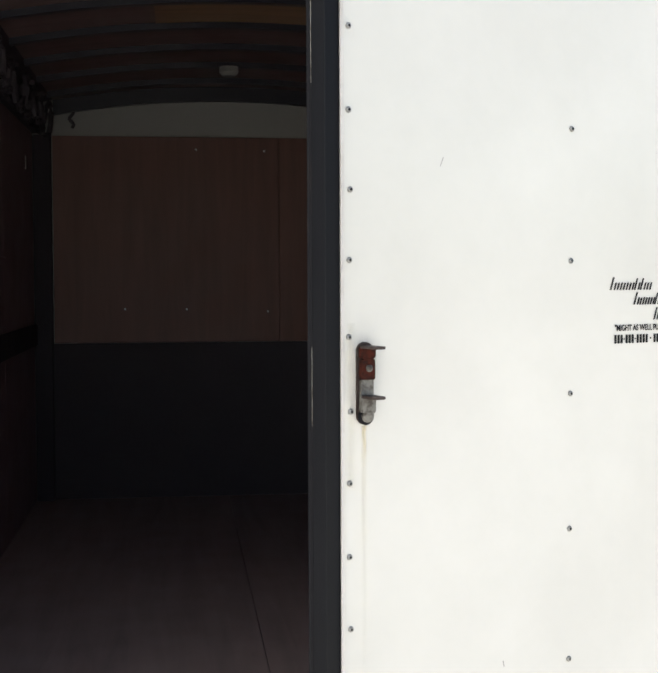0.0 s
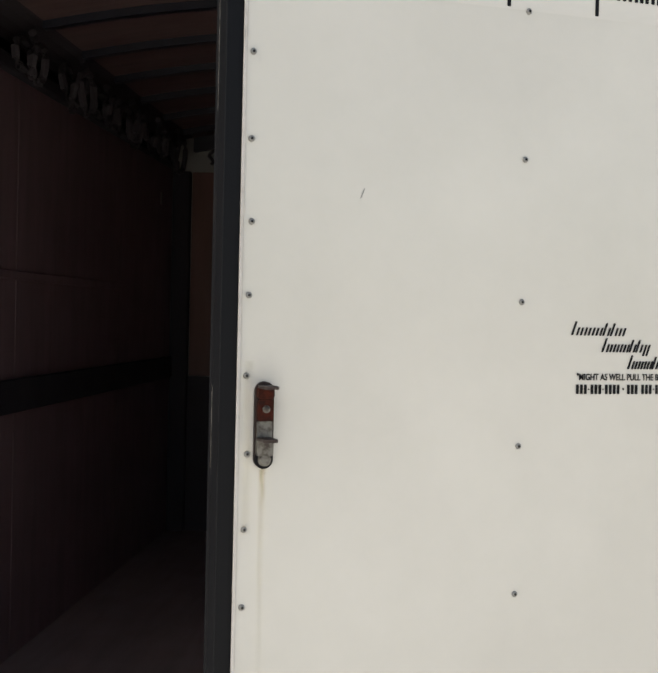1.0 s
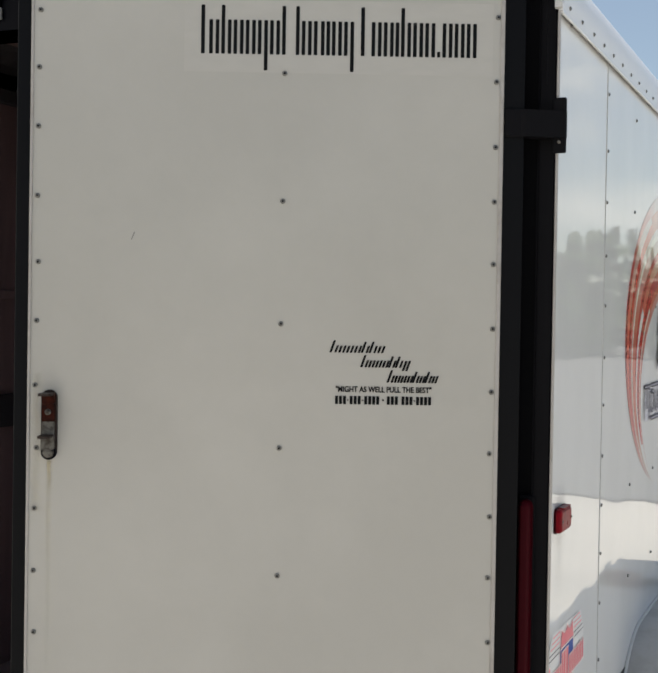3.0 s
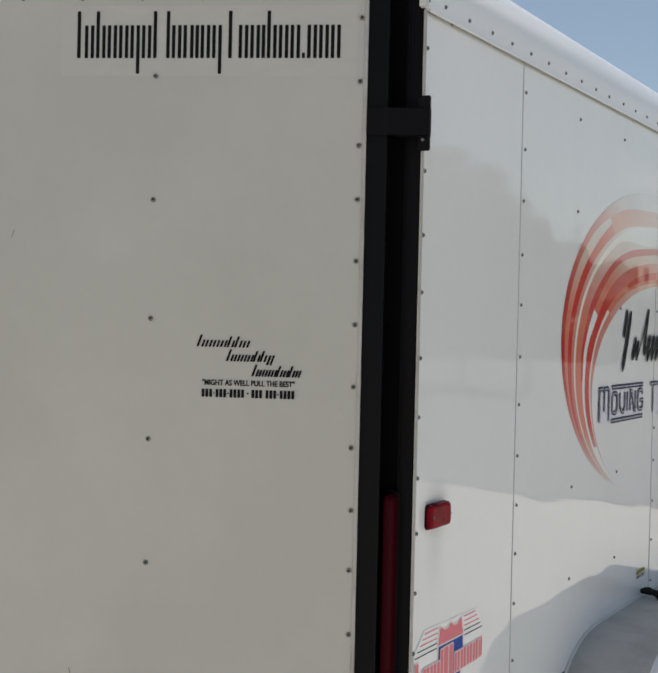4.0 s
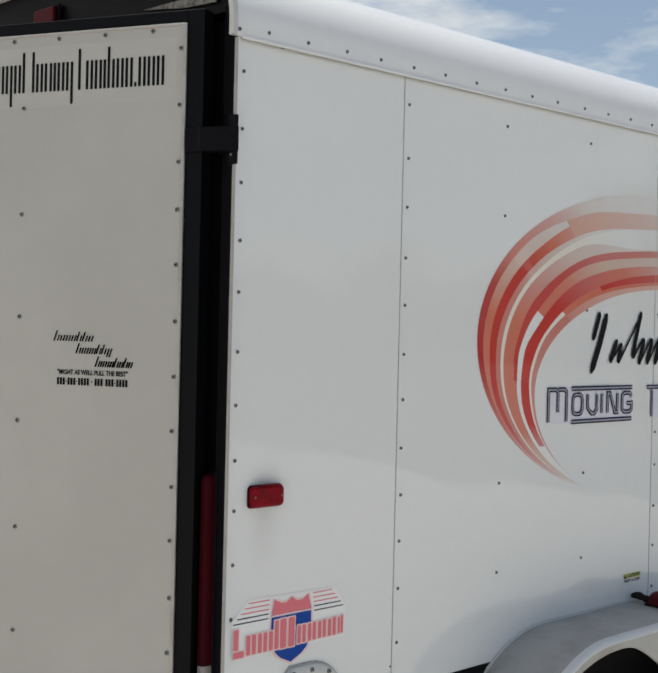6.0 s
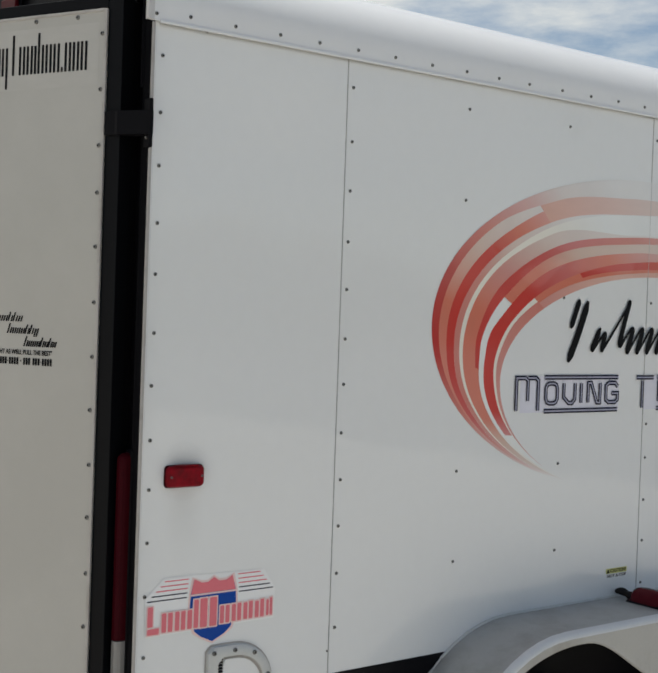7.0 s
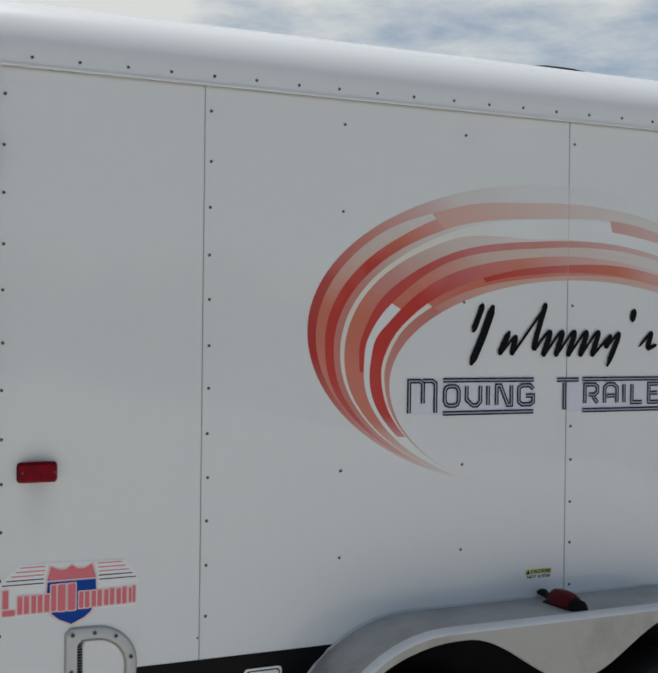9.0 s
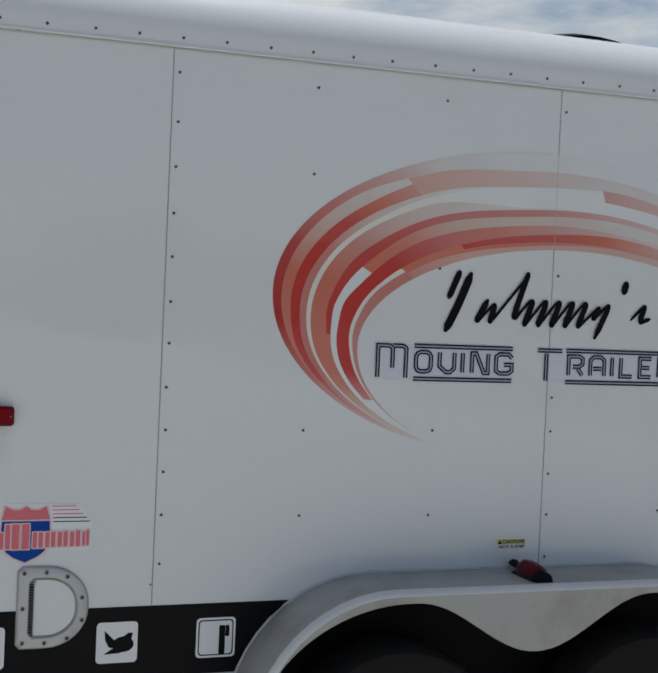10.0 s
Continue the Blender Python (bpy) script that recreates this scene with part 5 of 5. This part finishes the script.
# ---------------------------------------------------------------- fender, wheels
FEN_X, FEN_TOP, FEN_MID = 0.235, 0.727, 1.642
FLAT, ENDR = 0.445, 0.42


def fender_line(grow=0.0, n=12):
    """Top line of the fender from rear foot to front foot: (y, z)."""
    pts = [(FEN_MID - FLAT - (ENDR) * math.cos(radians(90 * k / n)), FEN_TOP - ENDR + (ENDR + grow) * math.sin(radians(90 * k / n))) for k in range(n + 1)]
    pts += [(FEN_MID - FLAT + 2 * FLAT * k / 10, FEN_TOP + grow) for k in range(1, 10)]
    pts += [(2 * FEN_MID - y, z) for y, z in reversed(pts[: n + 1])]
    return pts


top_line = fender_line()
bm = bmesh.new()
ROLL = 0.019
cross = [(0.0015, 0.0, 0.0), (FEN_X - ROLL, 0.004, 0.0)] + [(FEN_X - ROLL + ROLL * math.sin(radians(15 * k)), 0.004, ROLL * (1 - math.cos(radians(15 * k)))) for k in range(1, 7)]


def fender_ring(k):
    y, z = top_line[k]
    a, b = top_line[max(0, k - 1)], top_line[min(len(top_line) - 1, k + 1)]
    t = Vector((b[0] - a[0], b[1] - a[1])).normalized()
    nrm = Vector((-t.y, t.x))
    outer_pts = [(x, y - nrm.x * d, z - nrm.y * d) for x, _, d in cross]
    inner_pts = [(x - (0.003 if x > 0.1 else 0), y - nrm.x * (d + 0.004), z - nrm.y * (d + 0.004)) for x, _, d in reversed(cross)]
    return outer_pts + inner_pts


sweep(bm, len(top_line), fender_ring)
fender = part("fender", bm, M_FENDER, trailer, "rounded aluminium double-axle fender", smooth=True)
bm = bmesh.new()


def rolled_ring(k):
    """A thin skin over the rolled outer edge of the fender, paler to paint in the sky's highlight."""
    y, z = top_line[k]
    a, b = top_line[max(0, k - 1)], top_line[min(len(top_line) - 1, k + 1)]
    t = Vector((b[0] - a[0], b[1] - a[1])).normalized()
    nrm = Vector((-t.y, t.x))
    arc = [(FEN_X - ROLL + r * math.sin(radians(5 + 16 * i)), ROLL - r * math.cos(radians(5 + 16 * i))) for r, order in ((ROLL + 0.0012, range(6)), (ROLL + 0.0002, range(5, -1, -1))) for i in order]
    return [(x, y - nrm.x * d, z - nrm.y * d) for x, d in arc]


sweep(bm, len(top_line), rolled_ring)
part("edge_highlight", bm, M_ROLLED, fender, "rolled edge with its sky highlight put into the colour", smooth=True)


def skirt_low(y):
    """Lower edge of the outer skirt: two wheel openings with a drop between them."""
    d = abs(y - FEN_MID)
    if d < 0.405:
        f = 0.5 - 0.5 * math.cos(math.pi * min(1, d / 0.385))
        return 0.534 + (0.690 - 0.534) * f
    e = min(1.0, (d - 0.405) / 0.46)
    return 0.690 - 0.40 * (1 - math.sqrt(max(0.0, 1 - e * e)))


bm = bmesh.new()
high = []
for k, (y, z) in enumerate(top_line):
    a, b = top_line[max(0, k - 1)], top_line[min(len(top_line) - 1, k + 1)]
    t = Vector((b[0] - a[0], b[1] - a[1])).normalized()
    high.append((y + t.y * ROLL, z - t.x * ROLL))
STEPS = 64
y_lo, y_hi = high[0][0], high[-1][0]
rows = []
for k in range(STEPS + 1):
    y = y_lo + (y_hi - y_lo) * k / STEPS
    zt = None
    for (ya, za), (yb, zb) in zip(high, high[1:]):
        if min(ya, yb) - 1e-6 <= y <= max(ya, yb) + 1e-6 and abs(yb - ya) > 1e-9:
            v = za + (zb - za) * (y - ya) / (yb - ya)
            zt = v if zt is None else max(zt, v)
    zt = zt if zt is not None else high[0][1]
    zl = min(zt - 0.004, skirt_low(y))
    rows.append([(FEN_X, y, zt), (FEN_X, y, zl + 0.004), (FEN_X - 0.003, y, zl), (FEN_X - 0.008, y, zl), (FEN_X - 0.004, y, zl + 0.005), (FEN_X - 0.004, y, zt)])
sweep(bm, STEPS + 1, lambda k: rows[k])
part("skirt", bm, M_FENDER, fender, "flat aluminium fender skirt with two wheel openings", smooth=True)
bm = bmesh.new()
tube(bm, [(0.004, y, z + 0.002) for y, z in top_line[2:-2]], 0.0045, 6)
part("sealant_bead", bm, M_CAST, fender, "grey sealant bead along the side wall", smooth=True)
part("wheel_well", boxes(((-0.30, FEN_MID - 0.86, FLOOR - 0.04), (-0.047, FEN_MID + 0.86, 0.70))), M_VOID, trailer, "dark wheel well")
part("well_back", boxes(((-0.0048, FEN_MID - 0.84, 0.30), (-0.0005, FEN_MID + 0.84, 0.449))), M_BLACK, trailer)
bm = bmesh.new()
prism(bm, [(y, z - 0.008) for y, z in top_line] , lambda a, b, c: (0.0022 + c, a, b), 0.0012)
part("well_liner", bm, M_BLACK, trailer, "black wall behind the wheels")


def wheel(y):
    bm = bmesh.new()
    r_out, x0, x1 = 0.330, 0.025, 0.215
    prof = [(x0 + 0.02, 0.195), (x0, 0.215), (x0 - 0.004 + 0.004, 0.265), (x0 + 0.012, 0.312), (x0 + 0.03, r_out - 0.004), (x0 + 0.06, r_out), (x1 - 0.06, r_out), (x1 - 0.03, r_out - 0.004), (x1 - 0.012, 0.312), (x1, 0.265), (x1, 0.215), (x1 - 0.02, 0.195)]
    n = 72
    rows = []
    for i in range(n):
        t = 6.2832 * i / n
        ring = []
        for x, r in prof:
            rr = r - (0.006 if r > 0.318 and i % 3 == 0 else 0)
            ring.append(bm.verts.new((x, y + rr * math.cos(t), GROUND + r_out + rr * math.sin(t))))
        rows.append(ring)
    for i in range(n):
        a, b = rows[i], rows[(i + 1) % n]
        for j in range(len(prof) - 1):
            bm.faces.new((a[j], a[j + 1], b[j + 1], b[j]))
    tyre = part("wheel", bm, M_RUBBER, trailer, "black rubber trailer tyre on a steel rim", smooth=True)
    bm = bmesh.new()
    disc(bm, (0.11, y, GROUND + r_out), (1, 0, 0), 0.197, 0.07, 32, 0.01)
    part("rim", bm, M_RIM, tyre, "plain steel rim", smooth=True)


wheel(FEN_MID - 0.413)
wheel(FEN_MID + 0.413)

# lamp on top of the fender, lying across it: plug at the wall, red shell, black outer foot
bm = bmesh.new()
rows = []
for x, w, h in ((0.066, 0.016, 0.024), (0.074, 0.026, 0.036), (0.086, 0.031, 0.043), (0.110, 0.033, 0.046), (0.150, 0.033, 0.045), (0.175, 0.031, 0.040), (0.184, 0.027, 0.032)):
    rows.append([(x, 1.672 + w * math.cos(radians(a)), FEN_TOP + 0.002 + h * max(0.0, math.sin(radians(a)))) for a in (0, 25, 50, 75, 105, 130, 155, 180)])
sweep(bm, len(rows), lambda k: rows[k])
flamp = part("fender_lamp", bm, M_LAMP, trailer, "red fender-top clearance lamp with black foot", smooth=True)
bm = bmesh.new()
rows2 = []
for x, w, h in ((0.062, 0.030, 0.006), (0.068, 0.037, 0.008), (0.180, 0.037, 0.009), (0.1845, 0.036, 0.030), (0.197, 0.034, 0.028), (0.206, 0.026, 0.012)):
    rows2.append([(x, 1.672 + w * math.cos(radians(a)), FEN_TOP + 0.001 + h * max(0.0, math.sin(radians(a)))) for a in (0, 25, 50, 75, 105, 130, 155, 180)])
sweep(bm, len(rows2), lambda k: rows2[k])
part("lamp_foot", bm, M_BLACK, flamp, "black rubber lamp foot", smooth=True)
bm = bmesh.new()
tube(bm, [(0.004 + 0.0135 * k, 1.668, FEN_TOP + 0.016 + 0.004 * math.sin(k)) for k in range(6)], [0.007, 0.011, 0.013, 0.010, 0.013, 0.012], 8)
part("lamp_plug", bm, M_RUBBER, flamp, "black rubber wire plug")

# roof vent lid seen over the roof edge
bm = bmesh.new()
rows3 = [[(x, y, roof_z(-0.95) - 0.01 + (0.145 - 0.9 * (y - 2.34) ** 2) * f) for x, f in ((-1.15, 0.0), (-1.13, 0.85), (-1.05, 1.0), (-0.85, 1.0), (-0.77, 0.85), (-0.75, 0.0))] for y in (2.15, 2.22, 2.30, 2.37, 2.43, 2.49, 2.53)]
sweep(bm, len(rows3), lambda k: rows3[k])
part("roof_vent", bm, M_BLACK, trailer, "dark low roof vent lid", smooth=True)

# side door near the front, slightly ajar, hinged at its front edge
GATE_M = Matrix.Translation((0.004, 3.397, 0)) @ Matrix.Rotation(math.atan2(0.083, 0.652), 4, "Z")


def gate_box(lo, hi, bevel=0.0):
    return box(bmesh.new(), lo, hi, bevel, 1, GATE_M)


part("door_jamb", boxes(((0.0003, GATE0 - 0.022, GATE_LOW - 0.02), (0.016, GATE0 - 0.002, GATE_HIGH + 0.01)), bevel=0.003), M_COVE, trailer, "metal jamb moulding beside the side door")
sd = thing("side_door", "white side door of the trailer, slightly ajar", "door")
part("door_panel", gate_box((0.0, -0.612, 0.625), (0.004, -0.012, 2.160), 0.0015), M_SKIN, sd, "white outer sheet of the door")
for lo, hi in (((-0.036, -0.657, 0.600), (0.002, -0.6125, 2.185)), ((-0.036, -0.0115, 0.600), (0.002, 0.0, 2.185)), ((-0.036, -0.612, 0.600), (0.002, -0.012, 0.6245)), ((-0.036, -0.612, 2.1605), (0.002, -0.012, 2.185))):
    part("frame_bar", gate_box(lo, hi, 0.003), M_BLACK, sd, "black door edge frame")
part("inner_lining", gate_box((-0.030, -0.612, 0.625), (-0.004, -0.012, 2.160)), M_DULL, sd, "dark inner lining")
for zc in (1.80, 0.86):
    part("latch_bar", gate_box((-0.020, -0.680, zc - 0.020), (0.085, -0.6575, zc + 0.020), 0.003), M_GALV, sd, "grey steel latch bar")
    part("latch_keeper", gate_box((-0.030, -0.672, zc + 0.024), (-0.014, -0.6575, zc + 0.050), 0.002), M_ALU, sd)
    part("latch_keeper", gate_box((-0.030, -0.672, zc - 0.050), (-0.014, -0.6575, zc - 0.024), 0.002), M_ALU, sd)
bm = bmesh.new()
tube(bm, [GATE_M @ Vector(p) for p in ((0.002, -0.63, 1.40), (0.030, -0.645, 1.395), (0.036, -0.648, 1.37), (0.036, -0.648, 1.27), (0.030, -0.645, 1.245), (0.002, -0.63, 1.24))], 0.007, 8)
part("grab_handle", bm, M_BLACK, sd, "black grab handle", smooth=True)


# ---------------------------------------------------------------- far trees behind the camera, which the glossy panels mirror
def far_trees():
    rng = random.Random(5)
    verts, faces = [], []
    for k in range(260):
        a = radians(-100 + 230 * (k + rng.random()) / 260)
        r = rng.uniform(55, 95)
        cx, cy, h = r * math.cos(a), r * math.sin(a), rng.uniform(3.2, 6.0)
        for _ in range(150):
            t, f, q = rng.uniform(0, 6.283), rng.uniform(0, 1), rng.random()
            rad = h * 0.42 * math.sqrt(q) * (0.35 + math.sin(min(1.0, f + 0.1) * 2.9))
            p = Vector((cx + rad * math.cos(t), cy + rad * math.sin(t), GROUND + h * f))
            s = h * rng.uniform(0.05, 0.12)
            d1 = Vector((rng.uniform(-1, 1), rng.uniform(-1, 1), rng.uniform(-1, 1))).normalized()
            d2 = d1.orthogonal().normalized()
            i = len(verts)
            verts.extend((p + s * d1, p + s * d2, p - s * d1, p - s * d2))
            faces.append((i, i + 1, i + 2, i + 3))
    me = bpy.data.meshes.new("far_trees")
    me.from_pydata(verts, [], faces)
    me.materials.append(M_LEAF)
    return tagged(new("far_trees", me), "belt of green trees across the lot", "trees", kind="stuff")


far_trees()


def tree(x, y, tall, seed):
    """A leafy tree: bent trunk, limbs and a ragged crown of small leaf clumps."""
    rng = random.Random(seed)
    t = thing("tree", "green leafy tree beyond the road", "tree", (x, y, GROUND), "trees beyond the road")
    bm = bmesh.new()
    tube(bm, [(0.05 * tall * math.sin(k * 0.9) * 0.3, 0.03 * math.cos(k), tall * 0.62 * k / 6) for k in range(7)], [0.03 * tall * (1 - 0.11 * k) for k in range(7)], 8)
    part("trunk", bm, M_BARK, t, "grey-brown trunk", smooth=True)
    knots = []
    for k in range(11):
        a, f = rng.uniform(0, 6.283), rng.uniform(0.40, 0.92)
        reach = tall * 0.30 * math.sin(math.pi * min(1.0, f)) * rng.uniform(0.5, 1.2) + 0.2
        tip = Vector((reach * math.cos(a), reach * math.sin(a), tall * f))
        low = Vector((0, 0, tall * f * 0.66))
        knots.append((tip, tall * rng.uniform(0.09, 0.17)))
        bm = bmesh.new()
        tube(bm, [low.lerp(tip, i / 3) + Vector((0, 0, 0.04 * i * (3 - i))) for i in range(4)], [0.011 * tall, 0.008 * tall, 0.005 * tall, 0.002 * tall], 6)
        part("limb", bm, M_BARK, t, smooth=True)
    verts, faces = [], []
    for centre, size in knots + [(Vector((0, 0, tall * 0.86)), tall * 0.14)]:
        for _ in range(800):
            d = Vector((rng.gauss(0, 1), rng.gauss(0, 1), rng.gauss(0, 0.8)))
            p = centre + d * size * 0.45
            r = tall * rng.uniform(0.018, 0.040)
            d1 = Vector((rng.uniform(-1, 1), rng.uniform(-1, 1), rng.uniform(-1, 1))).normalized()
            d2 = d1.orthogonal().normalized()
            i = len(verts)
            verts.extend((p + r * d1, p + 0.6 * r * d2, p - r * d1, p - 0.6 * r * d2))
            faces.append((i, i + 1, i + 2, i + 3))
    me = bpy.data.meshes.new("crown")
    me.from_pydata(verts, [], faces)
    me.materials.append(M_LEAF)
    crown = new("crown", me)
    crown.parent = t
    crown["label"] = "ragged crown of small leaves"


for k, (turn, away, tall) in enumerate(((20.5, 30.0, 4.6), (23.5, 29.0, 5.6), (26.5, 31.0, 6.6), (29.5, 30.0, 5.4), (33.0, 32.0, 4.8))):
    tree(away * math.sin(radians(turn)), away * math.cos(radians(turn)), tall, 40 + k)
